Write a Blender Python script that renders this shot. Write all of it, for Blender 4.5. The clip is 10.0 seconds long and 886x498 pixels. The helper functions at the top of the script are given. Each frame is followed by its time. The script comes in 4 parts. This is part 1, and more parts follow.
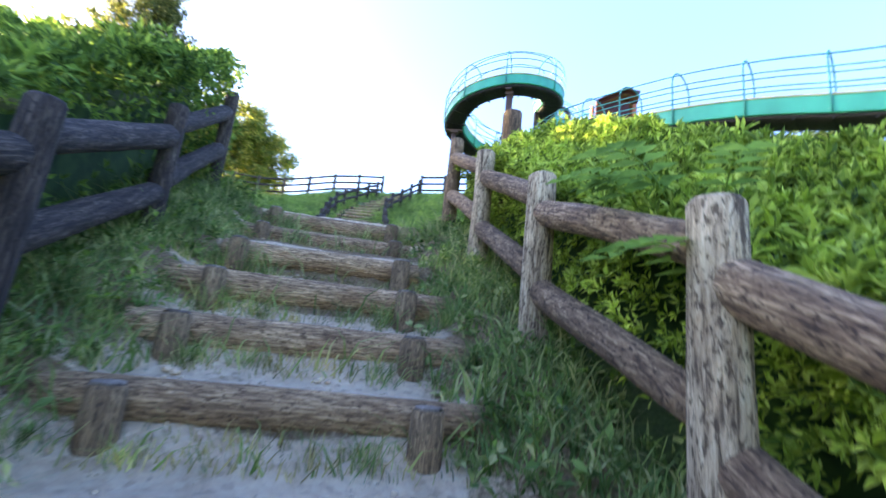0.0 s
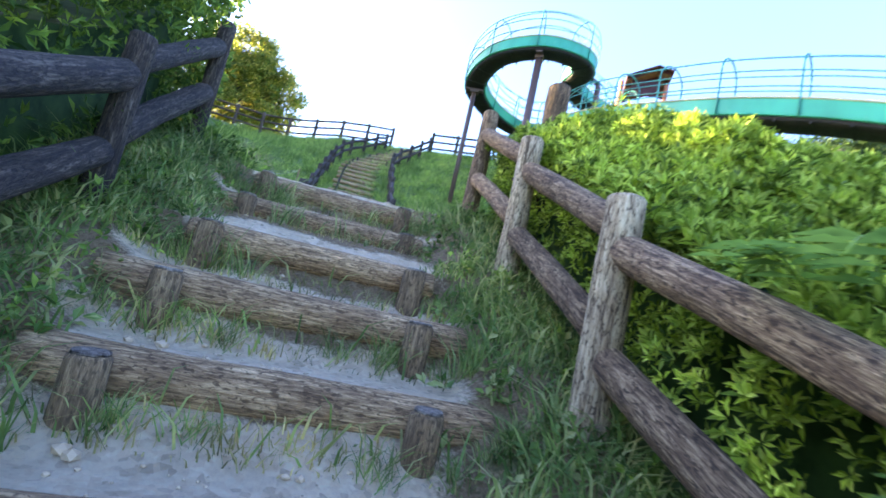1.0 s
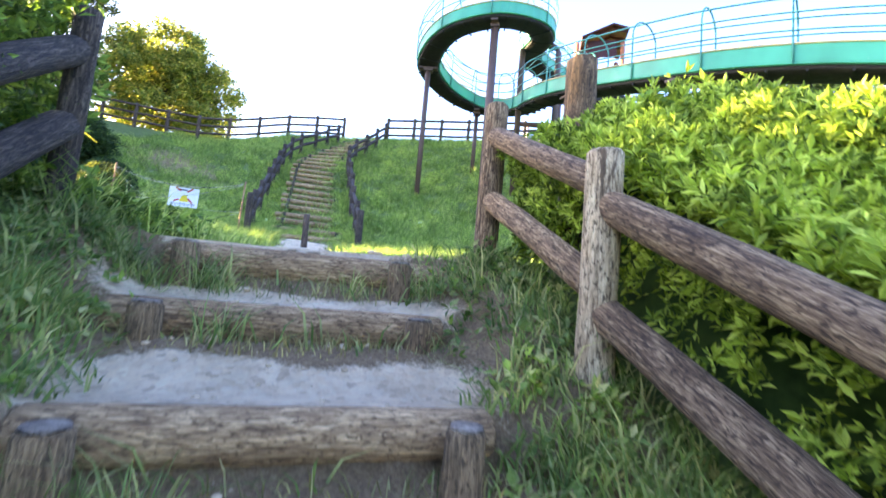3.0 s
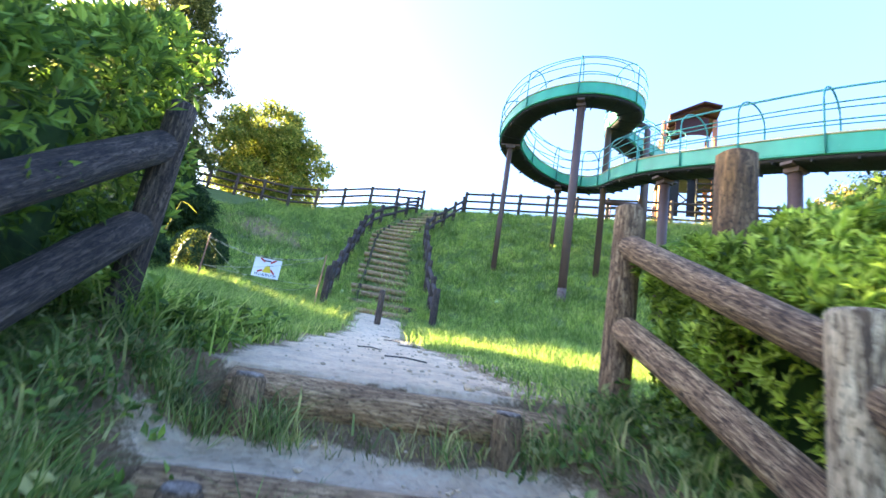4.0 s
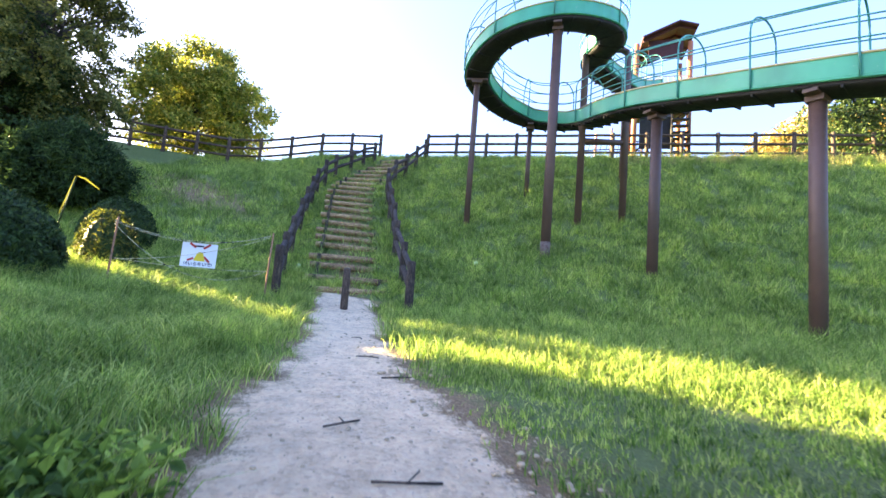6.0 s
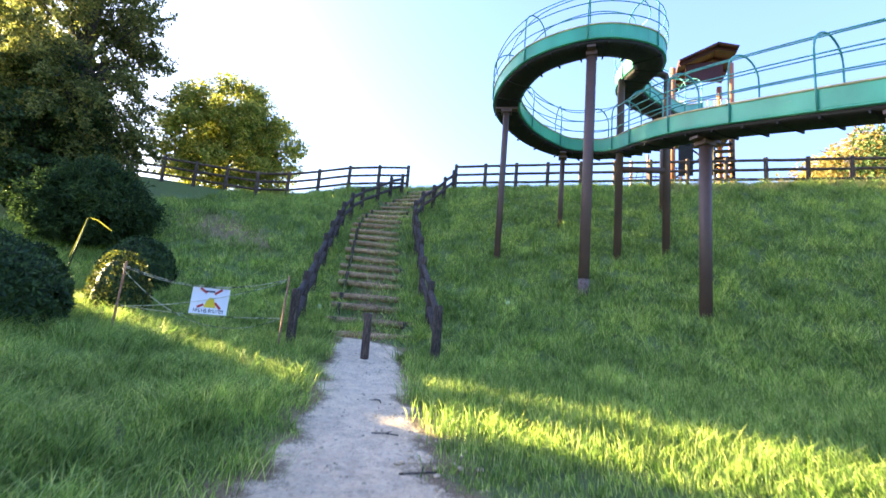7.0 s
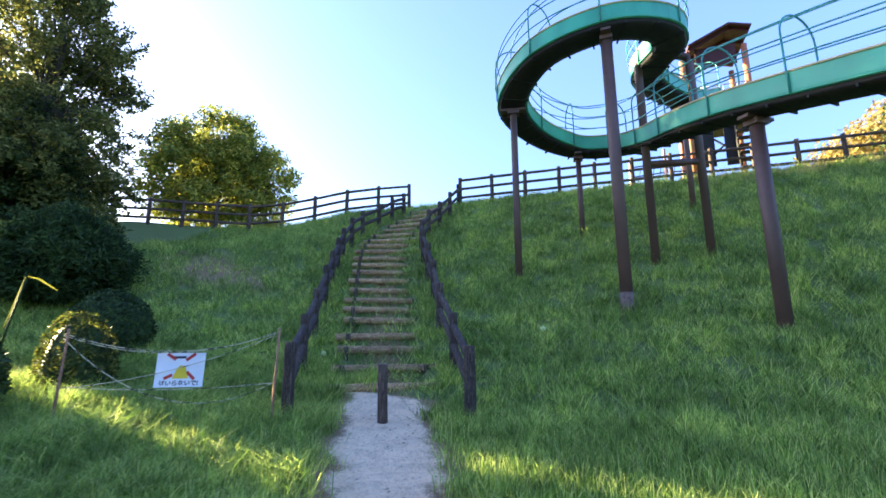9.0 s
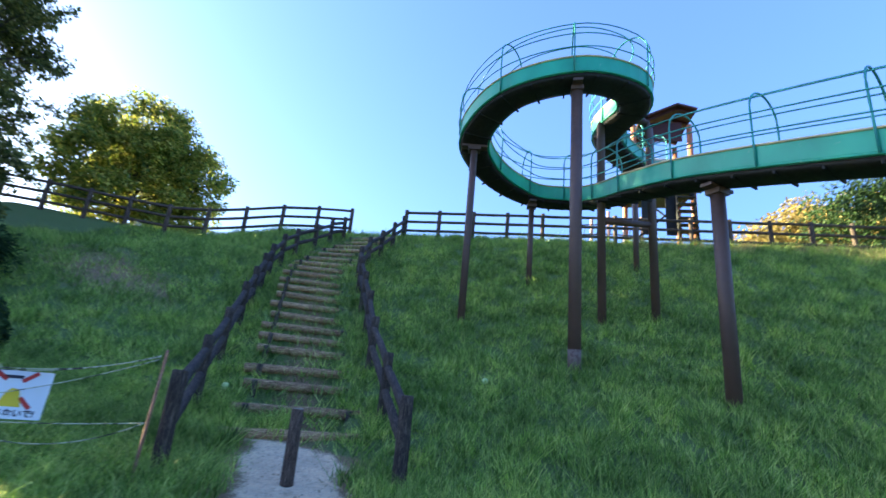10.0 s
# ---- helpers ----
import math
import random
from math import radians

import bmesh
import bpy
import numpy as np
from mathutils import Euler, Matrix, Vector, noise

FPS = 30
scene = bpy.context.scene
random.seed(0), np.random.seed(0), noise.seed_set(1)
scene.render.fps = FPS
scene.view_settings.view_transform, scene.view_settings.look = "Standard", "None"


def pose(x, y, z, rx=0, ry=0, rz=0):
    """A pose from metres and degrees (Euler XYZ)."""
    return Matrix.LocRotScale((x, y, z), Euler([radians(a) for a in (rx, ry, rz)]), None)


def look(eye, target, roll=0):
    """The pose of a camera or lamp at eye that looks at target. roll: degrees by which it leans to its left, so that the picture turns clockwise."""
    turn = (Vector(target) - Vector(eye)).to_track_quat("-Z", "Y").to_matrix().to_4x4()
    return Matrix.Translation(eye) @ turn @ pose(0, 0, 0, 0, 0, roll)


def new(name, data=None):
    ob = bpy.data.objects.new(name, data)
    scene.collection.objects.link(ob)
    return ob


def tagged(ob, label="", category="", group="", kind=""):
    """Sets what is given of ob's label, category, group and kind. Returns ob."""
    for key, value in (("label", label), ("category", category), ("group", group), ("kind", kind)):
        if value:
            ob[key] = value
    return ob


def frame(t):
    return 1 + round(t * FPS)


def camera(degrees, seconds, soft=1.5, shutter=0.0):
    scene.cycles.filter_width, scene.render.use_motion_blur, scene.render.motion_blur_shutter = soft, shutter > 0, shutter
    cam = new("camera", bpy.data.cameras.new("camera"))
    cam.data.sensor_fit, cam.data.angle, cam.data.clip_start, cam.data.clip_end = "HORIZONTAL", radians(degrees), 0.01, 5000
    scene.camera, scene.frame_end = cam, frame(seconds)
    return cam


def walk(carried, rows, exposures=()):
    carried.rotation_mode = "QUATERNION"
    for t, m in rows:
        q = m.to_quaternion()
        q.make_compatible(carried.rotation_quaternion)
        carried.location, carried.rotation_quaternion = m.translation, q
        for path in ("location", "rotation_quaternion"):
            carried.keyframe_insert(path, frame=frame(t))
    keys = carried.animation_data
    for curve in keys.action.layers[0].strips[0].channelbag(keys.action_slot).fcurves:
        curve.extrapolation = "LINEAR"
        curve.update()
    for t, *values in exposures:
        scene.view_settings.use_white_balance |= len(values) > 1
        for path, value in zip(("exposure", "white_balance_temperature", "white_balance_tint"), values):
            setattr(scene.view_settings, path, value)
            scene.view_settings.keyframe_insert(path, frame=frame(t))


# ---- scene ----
cam = camera(87.1, 10.0, shutter=0.4)
PATH = [
    (0, (1.023, 1.048, 1.747), (0.462, 2.917, 2.189), 6.0),
    (0.5, (0.761, 1.269, 1.992), (0.442, 3.189, 2.455), 10.0),
    (1, (0.682, 1.543, 2.128), (0.146, 3.451, 2.394), 12.7),
    (1.5, (0.621, 1.719, 2.278), (-0.041, 3.599, 2.44), 10.6),
    (2, (0.476, 1.884, 2.314), (-0.139, 3.783, 2.449), 7.4),
    (2.2, (0.431, 2.001, 2.337), (-0.172, 3.903, 2.474), 6.9),
    (3.3, (-0.023, 2.532, 2.764), (-0.362, 4.484, 3.043), 4.9),
    (3.5, (-0.067, 2.558, 2.797), (-0.426, 4.488, 3.181), 5.5),
    (4, (-0.247, 2.843, 2.989), (-0.936, 4.666, 3.439), 9.6),
    (4.5, (-0.467, 3.194, 3.127), (-1.115, 5.077, 3.307), 5.9),
    (5, (-0.611, 3.457, 3.313), (-1.083, 5.375, 3.625), 9.5),
    (5.2, (-0.655, 3.542, 3.369), (-1.157, 5.459, 3.641), 9.5),
    (6.3, (-1.064, 4.203, 3.777), (-1.586, 6.121, 3.993), 3.5),
    (6.5, (-1.094, 4.329, 3.789), (-1.661, 6.231, 4.031), 4.1),
    (7, (-1.17, 4.62, 4.015), (-1.804, 6.49, 4.334), 4.9),
    (7.5, (-1.377, 4.961, 4.118), (-1.993, 6.822, 4.513), 4.0),
    (8, (-1.535, 5.313, 4.283), (-2.233, 7.153, 4.64), 2.4),
    (8.5, (-1.701, 5.599, 4.319), (-2.423, 7.433, 4.656), 0.0),
    (9, (-1.846, 5.813, 4.34), (-2.492, 7.664, 4.734), -0.2),
    (9.5, (-2.009, 6.151, 4.398), (-2.559, 8.009, 4.894), 2.5),
    (10, (-2.294, 6.587, 4.417), (-2.666, 8.469, 4.984), 5.4),
]
walk(cam, [(t, look(eye, target, roll)) for t, eye, target, roll in PATH], [(0.0, 4.3, 6300, 12), (0.6, 4.25, 6000, 8), (1.3, 4.6, 6700, 13), (2.2, 4.8, 7200, 18), (3.5, 4.45, 6600, 10), (4.2, 4.3, 6400, 8), (5.0, 4.35, 6900, 14), (6.5, 3.97, 6800, 16), (7.1, 3.85, 6400, 14), (7.5, 3.82, 6200, 11), (8.2, 3.7, 6100, 12), (9.0, 3.56, 6000, 14), (9.5, 3.45, 5600, 8), (10.0, 3.25, 5500, 6)])

# ---- light and sky ----
SUN_AZ, SUN_EL = radians(172), radians(10.5)     # the way to the sun, counted from +x
w = bpy.data.worlds.new("sky")
scene.world = w
w.use_nodes = True
sky = w.node_tree.nodes.new("ShaderNodeTexSky")
sky.sky_type, sky.sun_disc = "NISHITA", False
sky.sun_elevation, sky.sun_rotation = SUN_EL, radians(90) - SUN_AZ
sky.air_density, sky.dust_density, sky.ozone_density = 1.0, 2.5, 3.0
w.node_tree.nodes["Background"].inputs[1].default_value = 0.15
sky_blend = w.node_tree.nodes.new("ShaderNodeMix")        # flat blue mixed into the sky texture to even out its brightness
sky_blend.data_type = "RGBA"
sky_blend.inputs[0].default_value, sky_blend.inputs[7].default_value = 0.69, (0.13, 0.18, 0.63, 1)
w.node_tree.links.new(sky.outputs[0], sky_blend.inputs[6])
w.node_tree.links.new(sky_blend.outputs[2], w.node_tree.nodes["Background"].inputs[0])
sun = new("sun", bpy.data.lights.new("sun", "SUN"))
sun.data.energy, sun.data.angle, sun.data.color = 4.6, radians(0.5), (1.0, 0.82, 0.42)
sun.matrix_world = look((0, 0, 0), (-math.cos(SUN_AZ) * math.cos(SUN_EL), -math.sin(SUN_AZ) * math.cos(SUN_EL), -math.sin(SUN_EL)))


# ---- materials ----
def material(name, rough=0.8, metal=0.0):
    m = bpy.data.materials.new(name)
    m.use_nodes = True
    n = m.node_tree.nodes["Principled BSDF"]
    n.inputs["Roughness"].default_value, n.inputs["Metallic"].default_value = rough, metal
    return m, m.node_tree, n


def node(tree, kind, links=(), **values):
    n = tree.nodes.new(kind)
    for key, value in values.items():
        n.inputs[key.replace("_", " ")].default_value = value
    for key, source in links:
        tree.links.new(source, n.inputs[key])
    return n


def ramp(tree, source, stops):
    n = tree.nodes.new("ShaderNodeValToRGB")
    e = n.color_ramp.elements
    while len(e) < len(stops):
        e.new(0.5)
    for k, (at, colour) in enumerate(stops):
        e[k].position, e[k].color = at, (*colour, 1)
    tree.links.new(source, n.inputs[0])
    return n.outputs[0]


def mixed(tree, factor, a, b, blend="MIX"):
    n = tree.nodes.new("ShaderNodeMix")
    n.data_type, n.blend_type = "RGBA", blend
    for slot, value in ((0, factor), (6, a), (7, b)):
        if hasattr(value, "is_linked"):
            tree.links.new(value, n.inputs[slot])
        else:
            n.inputs[slot].default_value = (*value, 1) if slot else value
    return n.outputs[2]


def coords(tree, scale=(1, 1, 1)):
    c = tree.nodes.new("ShaderNodeTexCoord")
    m = node(tree, "ShaderNodeMapping", [("Vector", c.outputs["Object"])], Scale=scale)
    return m.outputs[0]


def relief(tree, shader, height, strength=0.5, distance=0.01):
    b = node(tree, "ShaderNodeBump", [("Height", height)], Strength=strength, Distance=distance)
    tree.links.new(b.outputs[0], shader.inputs["Normal"])


def bark(name, dark, mid, light, rough=0.9, streak=38, remains=None):
    m, t, p = material(name, rough)
    info = t.nodes.new("ShaderNodeObjectInfo")
    v = coords(t, (streak * 1.5, streak * 1.5, streak * 0.17))
    shift = node(t, "ShaderNodeVectorMath", [(0, v)])
    scaled = node(t, "ShaderNodeVectorMath", [(0, info.outputs["Random"])])
    scaled.operation = "SCALE"
    scaled.inputs["Scale"].default_value = 40
    t.links.new(scaled.outputs[0], shift.inputs[1])
    grain = node(t, "ShaderNodeTexNoise", [("Vector", shift.outputs[0])], Scale=1.0, Detail=8.0, Roughness=0.75, Distortion=0.35)
    blotch = node(t, "ShaderNodeTexNoise", [("Vector", coords(t, (7, 7, 3)))], Scale=1.0, Detail=5.0, Roughness=0.65)
    pits = node(t, "ShaderNodeTexNoise", [("Vector", coords(t, (95, 95, 40)))], Scale=1.0, Detail=3.0, Distortion=0.6)
    colour = ramp(t, grain.outputs["Fac"], [(0.36, dark), (0.5, mid), (0.64, light)])
    colour = mixed(t, ramp(t, pits.outputs["Fac"], [(0.36, (0.9, 0.9, 0.9)), (0.47, (0, 0, 0))]), colour, dark)
    if remains:                                      # strips of old bark left on peeled wood
        strip = node(t, "ShaderNodeTexNoise", [("Vector", coords(t, (11, 11, 2.2)))], Scale=1.0, Detail=6.0, Roughness=0.7)
        old = mixed(t, ramp(t, grain.outputs["Fac"], [(0.4, (0, 0, 0)), (0.62, (1, 1, 1))]), remains, tuple(2.6 * v for v in remains))
        colour = mixed(t, ramp(t, strip.outputs["Fac"], [(0.55, (0, 0, 0)), (0.6, (1, 1, 1))]), colour, old)
    shade = ramp(t, blotch.outputs["Fac"], [(0.32, (0.62, 0.57, 0.54)), (0.52, (0.95, 0.93, 0.92)), (0.7, (1.3, 1.3, 1.3))])
    tone = ramp(t, info.outputs["Random"], [(0, (0.8, 0.77, 0.75)), (1, (1.15, 1.12, 1.1))])
    both = mixed(t, 1.0, shade, tone, "MULTIPLY")
    t.links.new(mixed(t, 1.0, colour, both, "MULTIPLY"), p.inputs["Base Color"])
    height = mixed(t, 0.35, grain.outputs["Fac"], pits.outputs["Fac"])
    relief(t, p, height, 1.0, 0.022)
    return m


def foliage(name, a, b, c, glow=0.35, rough=0.6):
    """Leaves: two-sided, letting some light through, each one of its own tone."""
    m, t, p = material(name, rough)
    p.inputs["Specular IOR Level"].default_value = 0.25
    g = t.nodes.new("ShaderNodeNewGeometry")
    patch = node(t, "ShaderNodeTexNoise", [("Vector", coords(t))], Scale=1.1, Detail=5.0, Roughness=0.6)
    tone = ramp(t, g.outputs["Random Per Island"], [(0.0, a), (0.48, b), (1.0, c)])
    shade = ramp(t, patch.outputs["Fac"], [(0.32, (0.5, 0.58, 0.52)), (0.52, (0.95, 0.97, 0.95)), (0.68, (1.35, 1.25, 1.1))])
    clump = node(t, "ShaderNodeTexNoise", [("Vector", coords(t))], Scale=7.5, Detail=3.0, Roughness=0.6)
    shade = mixed(t, 1.0, shade, ramp(t, clump.outputs["Fac"], [(0.36, (0.5, 0.55, 0.5)), (0.5, (1, 1, 1)), (0.64, (1.35, 1.3, 1.2))]), "MULTIPLY")
    colour = mixed(t, 1.0, tone, shade, "MULTIPLY")
    t.links.new(colour, p.inputs["Base Color"])
    through_leaf = node(t, "ShaderNodeBsdfTranslucent", [("Color", colour)])
    mix = node(t, "ShaderNodeMixShader", [(1, p.outputs[0]), (2, through_leaf.outputs[0])], Fac=glow)
    t.links.new(mix.outputs[0], t.nodes["Material Output"].inputs["Surface"])
    return m


def paint(name, colour, worn, rough=0.45, metal=0.0, wear=0.62):
    m, t, p = material(name, rough, metal)
    spots = node(t, "ShaderNodeTexNoise", [("Vector", coords(t))], Scale=9.0, Detail=8.0, Roughness=0.75)
    large = node(t, "ShaderNodeTexNoise", [("Vector", coords(t, (1, 1, 0.5)))], Scale=1.6, Detail=3.0)
    base = mixed(t, 1.0, colour, ramp(t, large.outputs["Fac"], [(0.3, (0.72, 0.74, 0.74)), (0.7, (1.12, 1.1, 1.08))]), "MULTIPLY")
    mask = ramp(t, spots.outputs["Fac"], [(wear, (0, 0, 0)), (wear + 0.05, (1, 1, 1))])
    t.links.new(mixed(t, mask, base, worn), p.inputs["Base Color"])
    t.links.new(ramp(t, spots.outputs["Fac"], [(0.3, (rough - 0.1,) * 3), (0.8, (min(1, rough + 0.3),) * 3)]), p.inputs["Roughness"])
    relief(t, p, spots.outputs["Fac"], 0.25, 0.003)
    return m


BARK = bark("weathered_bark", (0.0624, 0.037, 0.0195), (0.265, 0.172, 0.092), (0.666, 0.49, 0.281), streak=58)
BARK_THICK = bark("furrowed_bark", (0.0333, 0.021, 0.0117), (0.125, 0.078, 0.0406), (0.281, 0.19, 0.105), streak=36)
BARK_DARK = bark("dark_bark", (0.0229, 0.017, 0.0125), (0.0832, 0.066, 0.0468), (0.229, 0.19, 0.14), streak=58)
BARK_STEP = bark("step_log_bark", (0.135, 0.083, 0.039), (0.437, 0.285, 0.14), (0.874, 0.64, 0.343), streak=58)
BARK_TREE = bark("tree_bark", (0.02, 0.016, 0.013), (0.06, 0.05, 0.04), (0.13, 0.11, 0.09), streak=12)
WOOD_FENCE = bark("fence_wood", (0.033, 0.022, 0.016), (0.0935, 0.065, 0.048), (0.22, 0.165, 0.12))
BARK_POST = bark("pale_post_bark", (0.104, 0.07, 0.039), (0.645, 0.5, 0.304), (0.88, 0.78, 0.515), streak=40, remains=(0.0728, 0.05, 0.0281))
POST_GREY = bark("grey_post_wood", (0.0965, 0.0668, 0.0333), (0.252, 0.171, 0.0881), (0.502, 0.356, 0.188), streak=50)
# bark darkened in its colour to stand for rails in shade
SHADED_RAIL = bark("shaded_railing_bark", (0.0172, 0.013, 0.0104), (0.0572, 0.0429, 0.0333), (0.186, 0.15, 0.114), streak=45)
CUT = bark("cut_wood", (0.176, 0.15, 0.112), (0.33, 0.28, 0.216), (0.506, 0.44, 0.336))
STAKE = bark("stake_wood", (0.2, 0.1, 0.06), (0.38, 0.21, 0.13), (0.5, 0.32, 0.22))
HEDGE = foliage("azalea_leaf", (0.075, 0.13, 0.016), (0.4, 0.53, 0.06), (0.68, 0.77, 0.16), 0.4)
DARK_HEDGE = foliage("dark_hedge_leaf", (0.05, 0.1, 0.02), (0.16, 0.265, 0.045), (0.37, 0.5, 0.09), 0.4)
# also the dark filler that stands for shade inside hedges and shrubs
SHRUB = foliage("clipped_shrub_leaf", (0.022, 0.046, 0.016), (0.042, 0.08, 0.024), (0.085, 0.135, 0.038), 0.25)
TREE_LEAF = foliage("tree_leaf", (0.07, 0.09, 0.025), (0.17, 0.19, 0.05), (0.36, 0.33, 0.1), 0.5)
GOLD_LEAF = foliage("autumn_leaf", (0.13, 0.19, 0.035), (0.32, 0.36, 0.06), (0.64, 0.53, 0.12), 0.5)
RUST_LEAF = foliage("rust_leaf", (0.2, 0.14, 0.045), (0.36, 0.26, 0.08), (0.5, 0.39, 0.14), 0.35)
LIME_LEAF = foliage("lime_leaf", (0.03, 0.05, 0.012), (0.08, 0.1, 0.02), (0.26, 0.24, 0.04), 0.35)
GRASS = foliage("grass_blade", (0.1, 0.2, 0.036), (0.34, 0.49, 0.09), (0.68, 0.72, 0.24), 0.5, 0.5)
STRAW = foliage("straw_blade", (0.25, 0.2, 0.08), (0.45, 0.38, 0.15), (0.62, 0.55, 0.26), 0.4, 0.6)
GRASS_DRY = foliage("weed_blade", (0.12, 0.195, 0.0525), (0.255, 0.36, 0.0975), (0.57, 0.54, 0.24), 0.45, 0.55)
TEAL = paint("green_slide_paint", (0.055, 0.4, 0.26), (0.2, 0.4, 0.31), 0.4)
RIM = paint("yellow_rim_paint", (0.55, 0.47, 0.26), (0.25, 0.2, 0.12), 0.5)
RAIL_PAINT = paint("green_rail_paint", (0.05, 0.3, 0.27), (0.12, 0.16, 0.15), 0.4)
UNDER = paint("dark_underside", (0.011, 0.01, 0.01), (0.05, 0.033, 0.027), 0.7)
LEG = paint("brown_post_paint", (0.105, 0.06, 0.047), (0.33, 0.24, 0.18), 0.5, wear=0.66)
LEG_WORN = paint("worn_post_foot", (0.17, 0.125, 0.1), (0.105, 0.06, 0.047), 0.7, wear=0.5)
INSIDE = paint("yellow_green_inside", (0.5, 0.6, 0.16), (0.35, 0.4, 0.18), 0.4)
MAROON = paint("maroon_roof_paint", (0.055, 0.008, 0.008), (0.08, 0.02, 0.016), 0.6)
ORANGE = paint("orange_post_paint", (0.42, 0.15, 0.07), (0.3, 0.2, 0.15), 0.55)
PALE = paint("pale_panel", (0.6, 0.55, 0.53), (0.4, 0.36, 0.34), 0.6)
STONE = paint("pebble", (0.55, 0.41, 0.248), (0.352, 0.26, 0.16), 0.9)
BOARD = paint("white_board", (0.8, 0.81, 0.83), (0.62, 0.62, 0.6), 0.5, wear=0.74)
INK = paint("dark_print", (0.03, 0.03, 0.05), (0.1, 0.1, 0.1), 0.6, wear=0.8)
RED = paint("red_print", (0.5, 0.04, 0.03), (0.5, 0.2, 0.15), 0.6, wear=0.8)
YELLOW = paint("yellow_print", (0.75, 0.55, 0.03), (0.7, 0.6, 0.3), 0.6, wear=0.8)
ROPE = paint("striped_rope", (0.55, 0.52, 0.34), (0.05, 0.045, 0.035), 0.8, wear=0.5)
BALL = paint("pale_felt", (0.56, 0.68, 0.3), (0.5, 0.55, 0.3), 0.9)
PINK = paint("pink_post_paint", (0.42, 0.28, 0.27), (0.3, 0.24, 0.22), 0.6)


def ground_material():
    m, t, p = material("ground_soil", 0.95)
    v = coords(t)
    path = t.nodes.new("ShaderNodeAttribute")
    path.attribute_name = "gravel"
    bare = t.nodes.new("ShaderNodeAttribute")
    bare.attribute_name = "bare"
    fine = node(t, "ShaderNodeTexNoise", [("Vector", v)], Scale=60.0, Detail=8.0, Roughness=0.8)
    mid = node(t, "ShaderNodeTexNoise", [("Vector", v)], Scale=5.0, Detail=6.0, Roughness=0.65)
    cells = node(t, "ShaderNodeTexVoronoi", [("Vector", v)], Scale=42.0)
    pebbles = node(t, "ShaderNodeTexVoronoi", [("Vector", v)], Scale=24.0)
    grit = ramp(t, fine.outputs["Fac"], [(0.3, (0.52, 0.37, 0.225)), (0.48, (0.86, 0.66, 0.41)), (0.7, (0.92, 0.77, 0.52))])
    grit = mixed(t, 0.5, grit, ramp(t, cells.outputs["Color"], [(0.08, (0.43, 0.32, 0.2)), (0.3, (0.82, 0.64, 0.41)), (0.9, (0.93, 0.82, 0.59))]))
    grit = mixed(t, 1.0, grit, ramp(t, mid.outputs["Fac"], [(0.3, (0.82, 0.79, 0.76)), (0.6, (1.15, 1.13, 1.12))]), "MULTIPLY")
    soil = ramp(t, fine.outputs["Fac"], [(0.3, (0.12, 0.076, 0.037)), (0.52, (0.33, 0.22, 0.115)), (0.72, (0.54, 0.39, 0.215))])
    thatch = ramp(t, fine.outputs["Fac"], [(0.3, (0.06, 0.09, 0.025)), (0.55, (0.16, 0.22, 0.06)), (0.75, (0.3, 0.34, 0.11))])
    thatch = mixed(t, ramp(t, mid.outputs["Fac"], [(0.55, (0, 0, 0)), (0.8, (0.3, 0.3, 0.3))]), thatch, soil)

    def edge(source):
        s = node(t, "ShaderNodeMath", [(0, source), (1, mid.outputs["Fac"])])
        s.operation = "ADD"
        s2 = node(t, "ShaderNodeMath", [(0, s.outputs[0]), (1, fine.outputs["Fac"])])
        s2.operation = "ADD"
        return ramp(t, s2.outputs[0], [(0.0, (0, 0, 0)), (1, (1, 1, 1))]), s2.outputs[0]

    def soft(source, low, high):
        k = node(t, "ShaderNodeMapRange", [("Value", edge(source)[1])])
        k.inputs["From Min"].default_value, k.inputs["From Max"].default_value = low, high
        return k.outputs[0]

    colour = mixed(t, soft(bare.outputs["Fac"], 1.3, 1.65), thatch, soil)
    colour = mixed(t, soft(path.outputs["Fac"], 1.35, 1.6), colour, grit)
    t.links.new(colour, p.inputs["Base Color"])
    h = node(t, "ShaderNodeMath", [(0, fine.outputs["Fac"]), (1, pebbles.outputs["Distance"])])
    h.operation = "SUBTRACT"
    relief(t, p, h.outputs[0], 1.0, 0.03)
    return m


SOIL = ground_material()


# ---- building helpers ----
def mesh_object(name, data, mat, parent=None, label="", m=None):
    data.materials.append(mat)
    ob = new(name, data)
    if m is not None:
        ob.matrix_basis = m
    if parent is not None:
        ob.parent = parent
        ob.matrix_basis = (parent.matrix_basis if parent.parent is None else parent.parent.matrix_basis @ parent.matrix_basis).inverted() @ (m if m is not None else Matrix())
    return tagged(ob, label)


def part(name, bm, mat, parent=None, label="", m=None, smooth=True):
    data = bpy.data.meshes.new(name)
    bm.to_mesh(data)
    bm.free()
    if smooth:
        data.polygons.foreach_set("use_smooth", [True] * len(data.polygons))
    return mesh_object(name, data, mat, parent, label, m)


def thing(name, at, label, category, group="", kind=""):
    ob = new(name)
    ob.empty_display_size = 0.2
    ob.matrix_basis = Matrix.Translation(at)
    return tagged(ob, label, category, group, kind)


